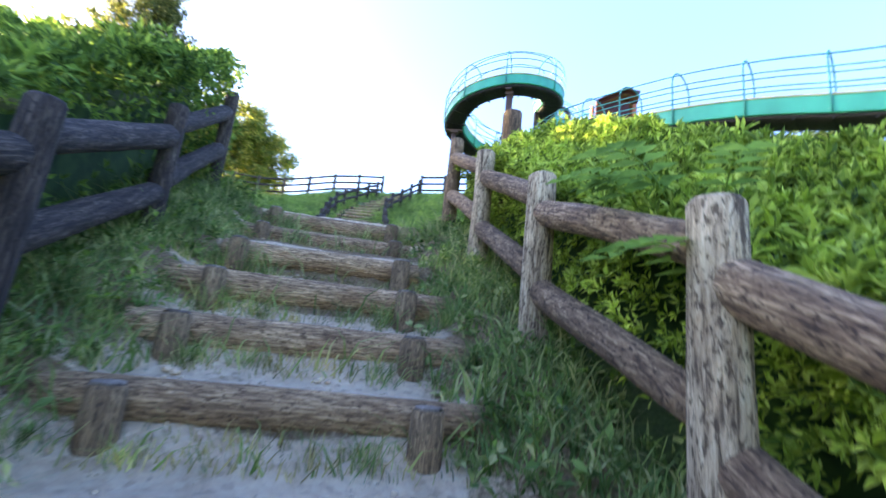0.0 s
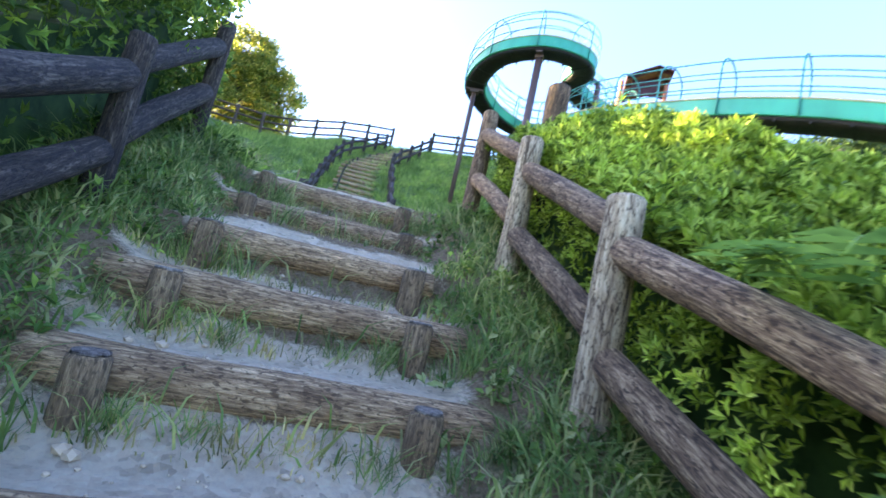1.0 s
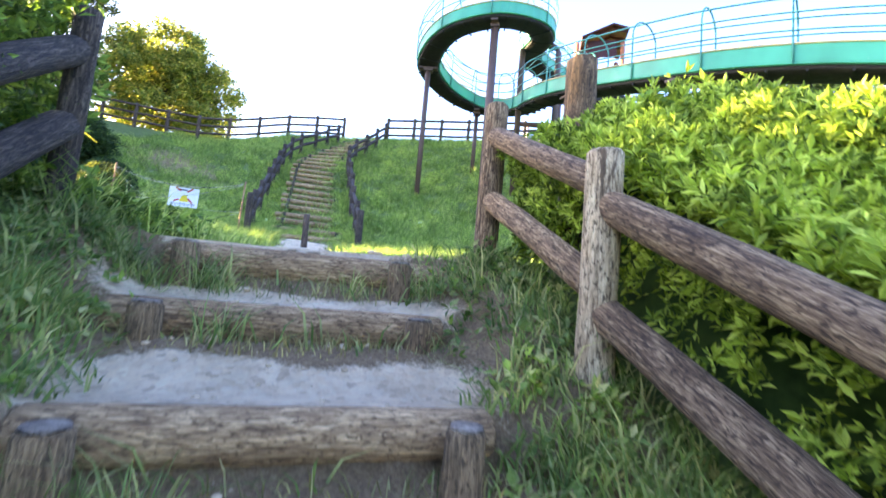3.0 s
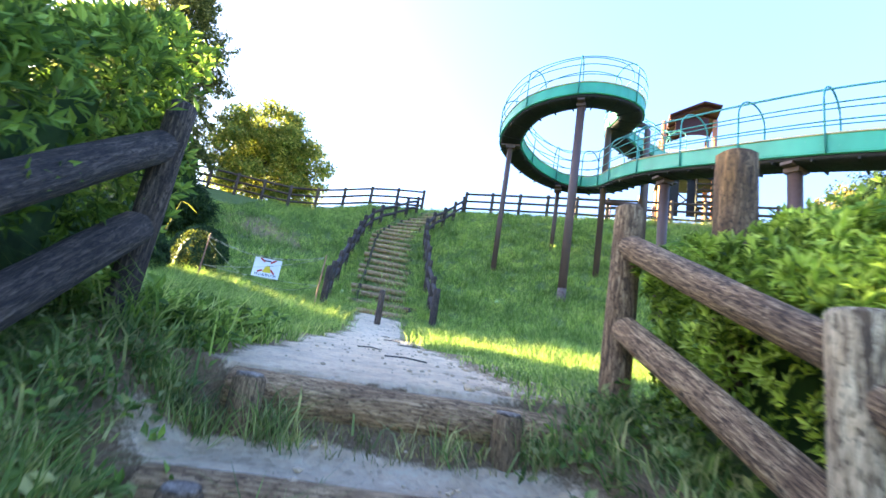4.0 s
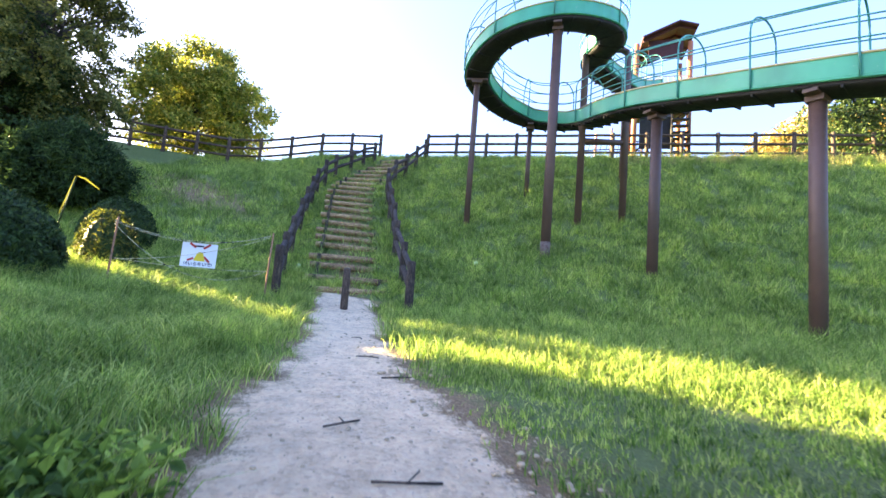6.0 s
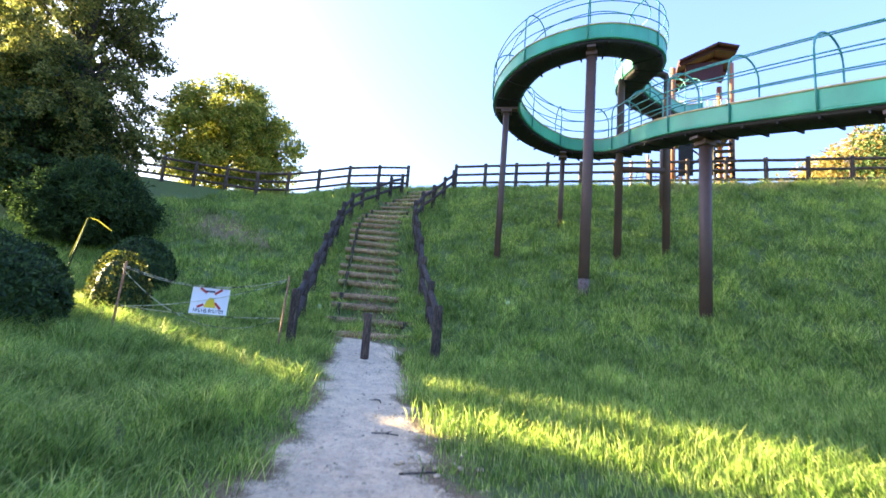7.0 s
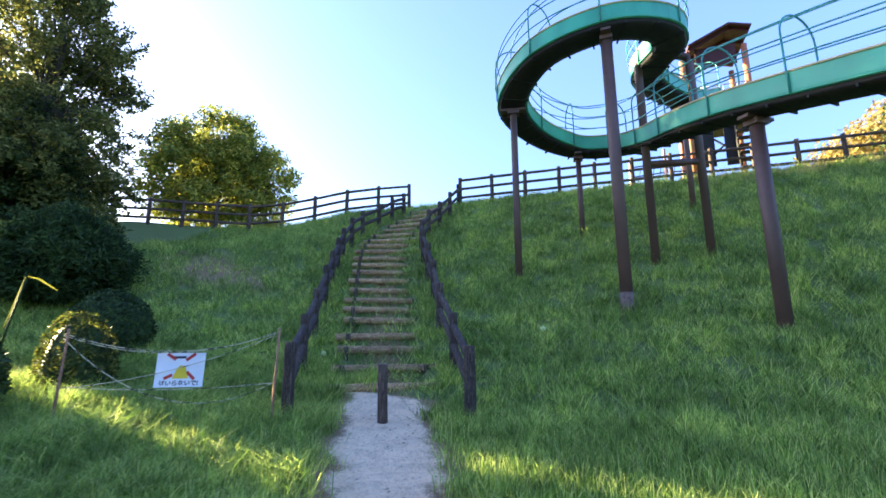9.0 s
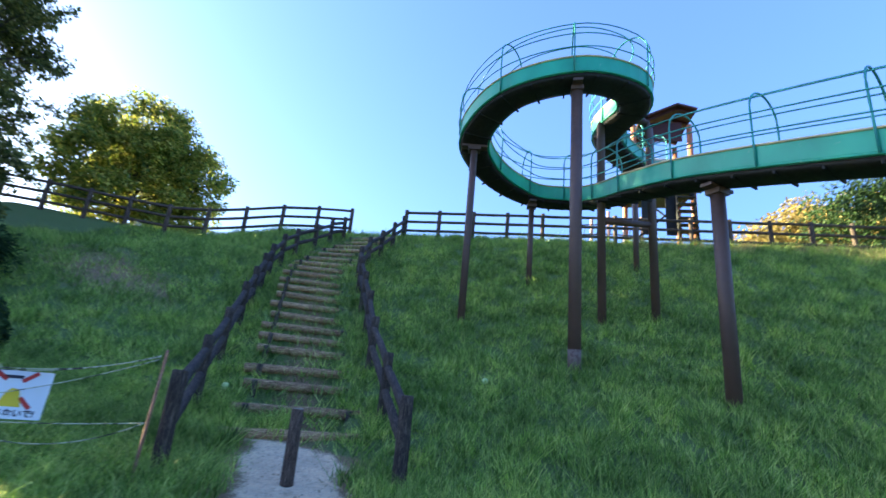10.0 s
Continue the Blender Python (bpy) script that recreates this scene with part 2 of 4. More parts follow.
def soup(name, verts, faces, mat, parent=None, label="", m=None, smooth=False):
    """One mesh from arrays of corners and faces of one size."""
    data = bpy.data.meshes.new(name)
    verts, faces = np.asarray(verts, dtype=np.float32), np.asarray(faces, dtype=np.int32)
    k = faces.shape[1]
    data.vertices.add(len(verts))
    data.vertices.foreach_set("co", verts.ravel())
    data.loops.add(faces.size)
    data.loops.foreach_set("vertex_index", faces.ravel())
    data.polygons.add(len(faces))
    data.polygons.foreach_set("loop_start", np.arange(len(faces), dtype=np.int32) * k)
    data.polygons.foreach_set("loop_total", np.full(len(faces), k, dtype=np.int32))
    data.polygons.foreach_set("use_smooth", np.full(len(faces), smooth))
    data.update(calc_edges=True)
    return mesh_object(name, data, mat, parent, label, m)


def log_mesh(length, r0, r1, rough=0.07, sides=14, seed=0, bend=0.0):
    """A log along z from 0 to its length, uneven, with rounded cut ends."""
    bm = bmesh.new()
    rings = max(4, int(length / 0.13))
    levels = [(0.0, 0.0), (0.0, 0.86), (0.012, 1.0)] + [(length * k / rings, 1.0) for k in range(1, rings)] + [(length - 0.012, 1.0), (length, 0.86), (length, 0.0)]
    loops = []
    for z, f in levels:
        if f == 0.0:
            loops.append([bm.verts.new((0, 0, z))])
            continue
        r = r0 + (r1 - r0) * z / length
        bx = bend * math.sin(math.pi * z / length)
        ring = []
        for k in range(sides):
            a = 2 * math.pi * k / sides
            n = noise.noise((math.cos(a) * 1.3 + seed * 7.1, math.sin(a) * 1.3, z * 2.2 + seed))
            n2 = noise.noise((math.cos(a) * 4 + seed * 3.7, math.sin(a) * 4, z * 3.0))
            q = r * f * (1 + rough * (1.3 * n + 0.9 * n2))
            ring.append(bm.verts.new((q * math.cos(a) + bx, q * math.sin(a), z)))
        loops.append(ring)
    for a, b in zip(loops, loops[1:]):
        for k in range(sides):
            j = (k + 1) % sides
            if len(a) == 1:
                bm.faces.new((a[0], b[j], b[k]))
            elif len(b) == 1:
                bm.faces.new((a[k], a[j], b[0]))
            else:
                bm.faces.new((a[k], a[j], b[j], b[k]))
    return bm


def along(p, q, spin=0.0):
    p, q = Vector(p), Vector(q)
    return Matrix.Translation(p) @ (q - p).to_track_quat("Z", "Y").to_matrix().to_4x4() @ Matrix.Rotation(spin, 4, "Z")


SEED = [0]


def log(name, p, q, r0, r1, mat, parent=None, label="", rough=0.07, sides=14, bend=0.0):
    SEED[0] += 1
    return part(name, log_mesh((Vector(q) - Vector(p)).length, r0, r1, rough, sides, SEED[0], bend), mat, parent, label, along(p, q, SEED[0] * 1.7))


def tube_mesh(points, r, sides=8, closed=False):
    bm = bmesh.new()
    pts = [Vector(p) for p in points]
    loops = []
    for k, p in enumerate(pts):
        d = (pts[min(k + 1, len(pts) - 1)] - pts[max(k - 1, 0)]).normalized()
        x = d.cross(Vector((0, 0, 1)))
        x = x.normalized() if x.length > 0.05 else Vector((1, 0, 0)).cross(d).cross(d).normalized()
        y = d.cross(x)
        loops.append([bm.verts.new(p + r * (math.cos(2 * math.pi * i / sides) * x + math.sin(2 * math.pi * i / sides) * y)) for i in range(sides)])
    for a, b in zip(loops, loops[1:]):
        for i in range(sides):
            j = (i + 1) % sides
            bm.faces.new((a[i], a[j], b[j], b[i]))
    bm.faces.new(loops[0][::-1])
    bm.faces.new(loops[-1])
    bmesh.ops.recalc_face_normals(bm, faces=bm.faces)
    return bm


def box_mesh(x, y, z, bevel=0.01):
    bm = bmesh.new()
    bmesh.ops.create_cube(bm, size=1)
    bmesh.ops.scale(bm, vec=(x, y, z), verts=bm.verts)
    if bevel:
        bmesh.ops.bevel(bm, geom=bm.edges[:], offset=bevel, segments=2, affect="EDGES", profile=0.7)
    return bm


# ---- the lie of the land ----
END = np.array((-1.025, 4.55))                  # middle of the top log of the lower steps
UP, SIDE = np.array((-0.474, 0.88)), np.array((0.88, 0.474))
FALL = np.array([(-200, 6.0), (-40, 8.5), (-12, 9.6), (-1.5, 9.75), (-0.3, 9.7), (0.3, 9.5), (1.2, 8.9), (3.35, 7.39), (5.3, 6.05), (7, 5.0), (8, 4.5),
                 (9.3, 3.9), (10.4, 3.5), (11.4, 3.3), (13, 3.15), (18, 2.84), (400, 2.8)])
LOGS = [(-3.68, 0.82), (-3.2, 1.08), (-2.74, 1.33), (-2.27, 1.58), (-1.8, 1.825), (-1.37, 2.08), (-0.97, 2.325), (-0.36, 2.58), (0.12, 2.835)]
EDGE_L = np.array([(4.2, -1.75), (5.1, -2.2), (6.4, -2.9), (7.5, -3.3), (8.7, -3.8), (10.8, -4.95), (11.9, -5.5)])
EDGE_R = np.array([(4.2, -0.3), (5.8, -0.75), (6.7, -1.3), (7.5, -1.95), (9.4, -2.95), (11.4, -3.9), (12, -4.3)])
# the upper flight: where each log lies, and its height
FLIGHT = [(-4.98, 12.17), (-5.27, 12.76), (-5.59, 13.4), (-5.83, 13.86), (-6.15, 14.49), (-6.38, 14.95), (-6.6, 15.38), (-6.83, 15.82), (-7.06, 16.27),
          (-7.27, 16.69), (-7.47, 17.08), (-7.65, 17.44), (-7.86, 17.93), (-8.03, 18.38), (-8.15, 18.82), (-8.22, 19.3), (-8.25, 19.8), (-8.24, 20.3), (-8.2, 20.8), (-8.13, 21.3), (-8.06, 21.8)]


def step(x, a, b):
    k = np.clip((x - a) / (b - a), 0, 1)
    return k * k * (3 - 2 * k)


def hill(x, y):
    d = 22.5 - 0.4 * np.maximum(0, -9 - x) + 0.6 * np.maximum(0, -19.5 - x) - y
    h = (np.interp(d, FALL[:, 0], FALL[:, 1]) + np.interp(d - 0.25, FALL[:, 0], FALL[:, 1]) + np.interp(d + 0.25, FALL[:, 0], FALL[:, 1])) / 3
    dip = np.interp(x, (-40, -22, -18.9, -16.6, -14.4, -12.8, -11.2, -9.3), (0, 0.45, 0.6, 0.8, 0.95, 0.62, 0.22, 0))
    h = h - dip * (1 - step(d, 1.5, 6.0))
    return h + np.clip((d - 1) / 4, 0, 1) * 0.1 * np.clip(-3.5 - x, 0, 8.5)


def ground(x, y):
    x, y = np.asarray(x, dtype=float), np.asarray(y, dtype=float)
    h = hill(x, y)
    s = (x - END[0]) * UP[0] + (y - END[1]) * UP[1]
    c = (x - END[0]) * SIDE[0] + (y - END[1]) * SIDE[1]
    slope = 2.86 + 0.535 * s
    slope = np.where(slope < -0.4, -0.4 + 0.03 * (slope + 0.4), slope) + 0.05 * step(np.abs(c), 0.7, 1.1) * step(-s, 0, 0.5)
    tread = np.full_like(s, -10.0)
    for at, z in LOGS:
        tread = np.where(s >= at - 0.01, z - 0.012 + 0.5 * np.clip(s - at - 0.18, 0, 0.25), tread)
    tread = np.where(s < LOGS[0][0], slope, tread)
    low = slope + (tread - slope) * (1 - step(np.abs(c), 0.58, 0.95))
    return np.where(s < 0.12, np.minimum(low, np.maximum(h, 2.9)), np.minimum(h, 2.86 + 0.5 * s + 3.5 * step(s, 3.5, 9)))


def at_ground(x, y):
    return float(ground(x, y))


def on_path(x, y):
    """How far inside the gravel path: above 0 inside, in metres."""
    left, right = np.interp(y, EDGE_L[:, 0], EDGE_L[:, 1]), np.interp(y, EDGE_R[:, 0], EDGE_R[:, 1])
    inside = np.minimum(x - left, right - x) * 0.88
    inside = inside + 0.08 * np.sin(5.3 * y + 1) * np.sin(2.1 * y + x) + 0.05 * np.sin(11 * y + 2 * x) - 0.05
    s = (x - END[0]) * UP[0] + (y - END[1]) * UP[1]
    c = (x - END[0]) * SIDE[0] + (y - END[1]) * SIDE[1]
    steps = 0.76 - np.abs(c + 0.04) + 0.1 * np.sin(4.1 * s) * np.sin(9 * s + c)
    return np.where(s < 0.12, steps, np.where(y > 12.0, -1.0, np.minimum(inside, (12.05 - y))))


def spread(*stretches):
    out = []
    for a, b, gap in stretches:
        out += list(np.arange(a, b - 1e-6, gap))
    return np.array(out + [stretches[-1][1]])


def frame_sc(x, y):
    return (x - END[0]) * UP[0] + (y - END[1]) * UP[1], (x - END[0]) * SIDE[0] + (y - END[1]) * SIDE[1]


def build_ground():
    xs = spread((-400, -60, 34), (-60, -22, 4), (-22, -10, 0.4), (-10, -4, 0.11), (-4, 2.4, 0.055), (2.4, 6, 0.2), (6, 22, 0.5), (22, 60, 4), (60, 400, 34))
    ys = spread((-400, -60, 34), (-60, -10, 5), (-10, 0, 0.4), (0, 6.5, 0.055), (6.5, 11.5, 0.12), (11.5, 22.5, 0.1), (22.5, 30, 0.4), (30, 70, 4), (70, 400, 33))
    x, y = np.meshgrid(xs, ys)
    z = ground(x, y)
    # treads cut into the slope of the upper flight
    for (px, py), (qx, qy) in zip(FLIGHT, FLIGHT[1:]):
        d = Vector((qx - px, qy - py, 0))
        run = d.length
        d.normalize()
        s, c = (x - px) * d.x + (y - py) * d.y, (x - px) * d.y - (y - py) * d.x
        inside = (s >= -0.02) & (s < run - 0.02) & (np.abs(c) < 0.62)
        z = np.where(inside, float(hill(px, py)) + 0.03 + 0.02 * s, z)
    rough = np.array([noise.noise((a * 1.7, b * 1.7, 0)) + 0.5 * noise.noise((a * 5, b * 5, 3)) for a, b in zip(x.ravel(), y.ravel())]).reshape(x.shape)
    p = on_path(x, y)
    z = z + rough * np.where(p > 0, 0.012, 0.035)
    verts = np.stack([x.ravel(), y.ravel(), z.ravel()], 1)
    i = np.arange(len(ys) * len(xs)).reshape(len(ys), len(xs))
    faces = np.stack([i[:-1, :-1].ravel(), i[:-1, 1:].ravel(), i[1:, 1:].ravel(), i[1:, :-1].ravel()], 1)
    ob = soup("ground", verts, faces, SOIL, smooth=True)
    tagged(ob, "grassy hillside with a pale gravel path and bare earth", "ground", kind="structure")
    gravel = np.clip(0.35 + p * 2.2, 0, 1)
    s, c = frame_sc(x, y)
    # gravel worn in the middle of the treads, earth below each log
    bare = np.clip(0.75 + p * 1.2, 0, 1)
    for k, (at, zt) in enumerate(LOGS):
        prev = LOGS[k - 1][0] if k else -5
        worn = (0.72, 0.72, 0.72, 0.74, 0.74, 0.66, 0.48, 0.42, 0.45)[k]
        soil = step((s - prev) / (at - prev) + 0.06 * np.sin(7 * x + 3 * y), worn, worn + 0.27) * (s < at) * (s > prev) * (1 - step(np.abs(c), 0.95, 1.35))
        gravel = gravel * (1 - 0.92 * soil)
        bare = np.maximum(bare, 0.95 * soil)
    patch = np.exp(-(((x + 11.6) / 2.0) ** 2 + ((y - 15.2) / 0.8) ** 2))
    bare = np.maximum(bare, 0.95 * patch)
    for (px, py) in FLIGHT:
        bare = np.maximum(bare, 0.62 * np.exp(-(((x - px) / 0.5) ** 2 + ((y - py) / 0.4) ** 2)))
    bare = np.maximum(bare, 0.6 * np.exp(-((((x - END[0]) * SIDE[0] + (y - END[1]) * SIDE[1] - 0.95) / 0.25) ** 2)) * (s < 0.1) * (s > -5))
    for key, values in (("gravel", gravel), ("bare", bare)):
        a = ob.data.attributes.new(key, "FLOAT", "POINT")
        a.data.foreach_set("value", values.ravel().astype(np.float32))
    return ob


build_ground()


# ---- the lower steps ----
def place(s, c, z=None):
    x, y = END + s * UP + c * SIDE
    return Vector((x, y, at_ground(x, y) if z is None else z))


def lower_step(s, z, left, right):
    base = place(s, 0, z - 0.16)
    t = thing("log_step", base, "weathered bark log laid as a step, held by two short posts", "step", "lower log steps")
    r = 0.083 + 0.007 * math.sin(s * 9)
    log("log", place(s, left, z - r - 0.004), place(s, right, z - r + 0.004), r, r * 0.94, BARK_STEP, t, rough=0.06, sides=18)
    for c in (-0.5, 0.49):
        foot = place(s - 0.14, c)
        post = log("post", (foot.x, foot.y, z - 0.4), (foot.x, foot.y, z - 0.02), 0.062, 0.058, POST_GREY, t, rough=0.05)
        log("cut_end", (foot.x, foot.y, z - 0.022), (foot.x, foot.y, z - 0.01), 0.05, 0.047, CUT, post, "grey sawn top", rough=0.04)


for (s, z), (left, right) in zip(LOGS, [(-0.75, 0.75)] * 4 + [(-0.74, 0.76), (-0.78, 0.74), (-0.62, 0.62), (-0.66, 0.62), (-0.6, 0.98)]):
    lower_step(s, z, left, right)


# ---- log fences ----
def log_fence(name, posts, tops, rails, post_r, rail_r, mat, label, group="", drop=(0.0, 0.0), sink=0.25, sides=12, shift=0.0, rail_mat=None, first_mat=None):
    """posts: feet; tops: heights over the feet; rails: depths under the tops."""
    t = thing(name, posts[0], label, "fence", group)
    heads = [Vector((p[0], p[1], p[2] + h)) for p, h in zip(posts, tops)]
    for k, (p, h) in enumerate(zip(posts, heads)):
        lean = Vector((random.uniform(-1, 1), random.uniform(-1, 1), 0)) * 0.012
        log("post", Vector((p[0], p[1], p[2] - sink)), h + lean, post_r * random.uniform(0.95, 1.06), post_r * random.uniform(0.9, 1.0), first_mat if first_mat and not k else mat, t, sides=sides)
    for a, b in zip(heads, heads[1:]):
        d = (b - a).normalized()
        for depth in rails:
            p, q = a - Vector((0, 0, depth + drop[0])) + d * 0.02, b - Vector((0, 0, depth + drop[1])) - d * 0.02
            side = Vector((d.y, -d.x, 0)).normalized() * shift
            log("rail", p + side, q + side, rail_r * random.uniform(0.92, 1.06), rail_r * random.uniform(0.88, 1.02), rail_mat or mat, t, sides=sides, bend=random.uniform(-0.012, 0.012))
    return t


right_s = (0.18, -0.92, -2.0, -3.14, -4.25, -5.3)
feet = [Vector((-0.2, 5.203, 2.9)), Vector((0.325, 4.242, 2.3)), Vector((0.83, 3.31, 1.75))] + [place(s, 1.0) for s in right_s[3:]]
log_fence("log_fence", feet, [0.965, 0.965, 0.94, 0.96, 0.95, 0.95], (0.165, 0.56), 0.073, 0.064, BARK_POST,
          "weathered grey bark log fence with two sloping rails", "fences of the lower steps", drop=(0.035, -0.035), sides=18, shift=-0.012, rail_mat=BARK, first_mat=BARK)
# left fence takes the shade-darkened bark, unlike the right one
feet = [Vector((-2.06, 4.17, 2.9)), Vector((-1.36, 3.08, 2.2)), place(-2.4, -0.9)] + [place(s, -0.95) for s in (-3.5, -4.7)]
log_fence("log_fence", feet, [0.97, 0.86, 0.84, 0.9, 0.92], (0.17, 0.53), 0.06, 0.066, SHADED_RAIL,
          "bark log fence with two sloping rails before a hedge, coloured as in shade", "fences of the lower steps", drop=(0.03, -0.03), sides=16, shift=0.015)

# thick posts of another fence behind the hedge
feet = [Vector((0.31, 5.42, 2.9)), Vector((1.46, 5.68, 2.9)), Vector((2.55, 5.8, 2.85)), Vector((3.7, 5.9, 2.8)), Vector((4.9, 6.0, 2.8))]
log_fence("thick_log_fence", feet, [1.36, 1.3, 1.25, 1.25, 1.2], (0.5,), 0.1, 0.06, BARK_THICK,
          "thick bark posts with a low rail standing in a hedge", "", sides=18)

# the rails of the upper flight
left_rail = [(-5.38, 10.5), (-6.5, 12.3), (-7.3, 13.75), (-7.95, 15.05), (-8.4, 16.0), (-8.75, 16.8), (-9.0, 17.45), (-9.2, 18.25), (-9.3, 19.1), (-9.22, 20.1), (-9.13, 20.95), (-8.98, 21.7)]
right_rail = [(-3.49, 11.52), (-4.18, 13.0), (-4.9, 14.35), (-5.48, 15.6), (-5.97, 16.5), (-6.45, 17.4), (-6.83, 18.2), (-6.96, 19.1), (-6.92, 20.0), (-6.88, 21.0), (-6.93, 22.2)]
# these railings have their shade put into the bark colour
for line in (left_rail, right_rail):
    log_fence("stair_fence", [Vector((x, y, at_ground(x, y))) for x, y in line], [0.9 + random.uniform(-0.04, 0.04) for _ in line], (0.19, 0.5), 0.074, 0.058, SHADED_RAIL,
              "weathered log railing climbing beside grassy steps, coloured as in shade", "railings of the upper steps", drop=(-0.02, 0.02))
# the fences along the ridge
line = [(-9.1, 22.47)] + [(-9.1 - 1.16 * k, 22.47 - 0.46 * k - 0.004 * k * k) for k in range(1, 15)]
log_fence("ridge_fence", [Vector((x, y, at_ground(x, y))) for x, y in line], [1.08] * len(line), (0.1, 0.45, 0.8), 0.075, 0.052, WOOD_FENCE,
          "brown log fence with three rails along the ridge", "ridge fences", sides=10)
line = [(-6.93 + 1.25 * k, 22.47 + 0.05 * k) for k in range(18)]
log_fence("ridge_fence", [Vector((x, y, at_ground(x, y))) for x, y in line], [1.08] * len(line), (0.1, 0.45, 0.8), 0.075, 0.052, WOOD_FENCE,
          "brown log fence with three rails along the ridge", "ridge fences", sides=10)

# ---- the upper steps ----
for k, (x, y) in enumerate(FLIGHT):
    a, b = FLIGHT[max(k - 1, 0)], FLIGHT[min(k + 1, len(FLIGHT) - 1)]
    d = Vector((b[0] - a[0], b[1] - a[1], 0)).normalized()
    side = Vector((d.y, -d.x, 0))
    z = float(hill(x, y)) + 0.015
    p = Vector((x, y, z))
    wobble = random.uniform(-0.02, 0.02)
    t = thing("log_step", p, "worn pale log step set in the grassy bank", "step", "upper log steps")
    log("log", p - side * random.uniform(0.78, 0.92) + Vector((0, 0, wobble)), p + side * random.uniform(0.76, 0.9) - Vector((0, 0, wobble)), 0.072, 0.066, BARK_STEP, t, sides=12)
    for e in (-0.66, 0.66):
        q = p + side * e - d * 0.1
        log("post", q - Vector((0, 0, 0.3)), q + Vector((0, 0, 0.06)), 0.045, 0.042, BARK_DARK, t, sides=8)

# the post in the path
t = thing("bollard", (-4.46, 11.1, 3.3), "brown wooden post standing in the gravel path", "bollard")
z = at_ground(-4.46, 11.1)
b = log("post", (-4.46, 11.1, z - 0.2), (-4.475, 11.1, z + 0.68), 0.062, 0.06, WOOD_FENCE, t, rough=0.03)
log("cut_end", (-4.475, 11.1, z + 0.678), (-4.475, 11.1, z + 0.69), 0.053, 0.05, CUT, b, "pale sawn top", rough=0.03)


# ---- the slide ----
def glide(points, gap):
    """Points evenly spaced on a smooth curve through those given."""
    pts = [Vector(p) for p in points]
    pts = [pts[0] * 2 - pts[1]] + pts + [pts[-1] * 2 - pts[-2]]
    dense = []
    for a, b, c, d in zip(pts, pts[1:], pts[2:], pts[3:]):
        for k in range(40):
            t = k / 40
            dense.append(0.5 * (2 * b + (c - a) * t + (2 * a - 5 * b + 4 * c - d) * t * t + (3 * b - a - 3 * c + d) * t ** 3))
    dense.append(pts[-2])
    out, left = [dense[0]], gap
    for p, q in zip(dense, dense[1:]):
        run = (q - p).length
        while run >= left:
            p = p + (q - p) * (left / run)
            run = (q - p).length
            out.append(p.copy())
            left = gap
        left -= run
    return out


COURSE = [(17, 3.7, 4.1), (11, 7.2, 5.3), (6.5, 9.9, 6.42), (4.5, 11.1, 7.04), (2.75, 12.25, 7.46), (0.75, 14.5, 8.2), (-0.1, 15.9, 8.58), (-0.55, 17.4, 9.02), (-1.2, 18.5, 9.38),
          (-2.35, 18.95, 9.68), (-3.4, 18.2, 9.98), (-3.8, 16.9, 10.3), (-2.95, 15.75, 10.69), (-1.5, 15.35, 10.86), (-0.4, 15.75, 10.9), (-0.08, 16.5, 10.95), (-0.35, 17.2, 10.97),
          (-0.47, 17.9, 11.0), (-0.1, 18.8, 11.07), (0.5, 19.8, 11.22), (1.1, 21.0, 11.55), (1.9, 22.2, 12.15)]
way = glide(COURSE, 0.2)


def cross(k):
    d = way[min(k + 1, len(way) - 1)] - way[max(k - 1, 0)]
    d.z = 0
    d.normalize()
    return Vector((d.y, -d.x, 0))


def sweep(outline, first=0, last=None):
    """A closed outline (across, up) led along the slide's course."""
    bm = bmesh.new()
    last = len(way) - 1 if last is None else last
    loops = []
    for k in range(first, last + 1):
        c = cross(k)
        loops.append([bm.verts.new(way[k] + c * u + Vector((0, 0, v))) for u, v in outline])
    n = len(outline)
    for a, b in zip(loops, loops[1:]):
        for i in range(n):
            j = (i + 1) % n
            bm.faces.new((a[i], a[j], b[j], b[i]))
    bm.faces.new(loops[0][::-1])
    bm.faces.new(loops[-1])
    bmesh.ops.recalc_face_normals(bm, faces=bm.faces)
    return bm


slide = thing("spiral_slide", way[0], "long green metal slide on brown posts with a railed loop", "slide")
joints = list(range(5, len(way), 7))
for a, b in zip([0] + joints, joints + [len(way) - 1]):
    if b <= a:
        continue
    seg = part("trough", sweep([(-0.36, 0.0), (-0.38, 0.05), (-0.38, 0.36), (-0.34, 0.36), (-0.33, 0.07), (0.33, 0.07), (0.34, 0.36), (0.38, 0.36), (0.38, 0.05), (0.36, 0.0)], a, b), TEAL, slide, smooth=False)
part("slide_bed", sweep([(-0.32, 0.074), (-0.32, 0.09), (0.32, 0.09), (0.32, 0.074)]), INSIDE, slide, "yellow-green sliding bed")
for e in (-1, 1):
    part("rim", sweep([(0.36 * e - 0.04, 0.355), (0.36 * e - 0.04, 0.388), (0.36 * e, 0.405), (0.36 * e + 0.04, 0.388), (0.36 * e + 0.04, 0.355)]), RIM, slide, "faded yellow rim")
    part("bottom_flange", tube_mesh([p + cross(k) * 0.375 * e + Vector((0, 0, 0.02)) for k, p in enumerate(way)], 0.016, 6), TEAL, slide)
part("underside", sweep([(-0.34, -0.004), (-0.3, -0.07), (-0.16, -0.1), (0.16, -0.1), (0.3, -0.07), (0.34, -0.004)]), UNDER, slide, "near-black underside with brown flecks")
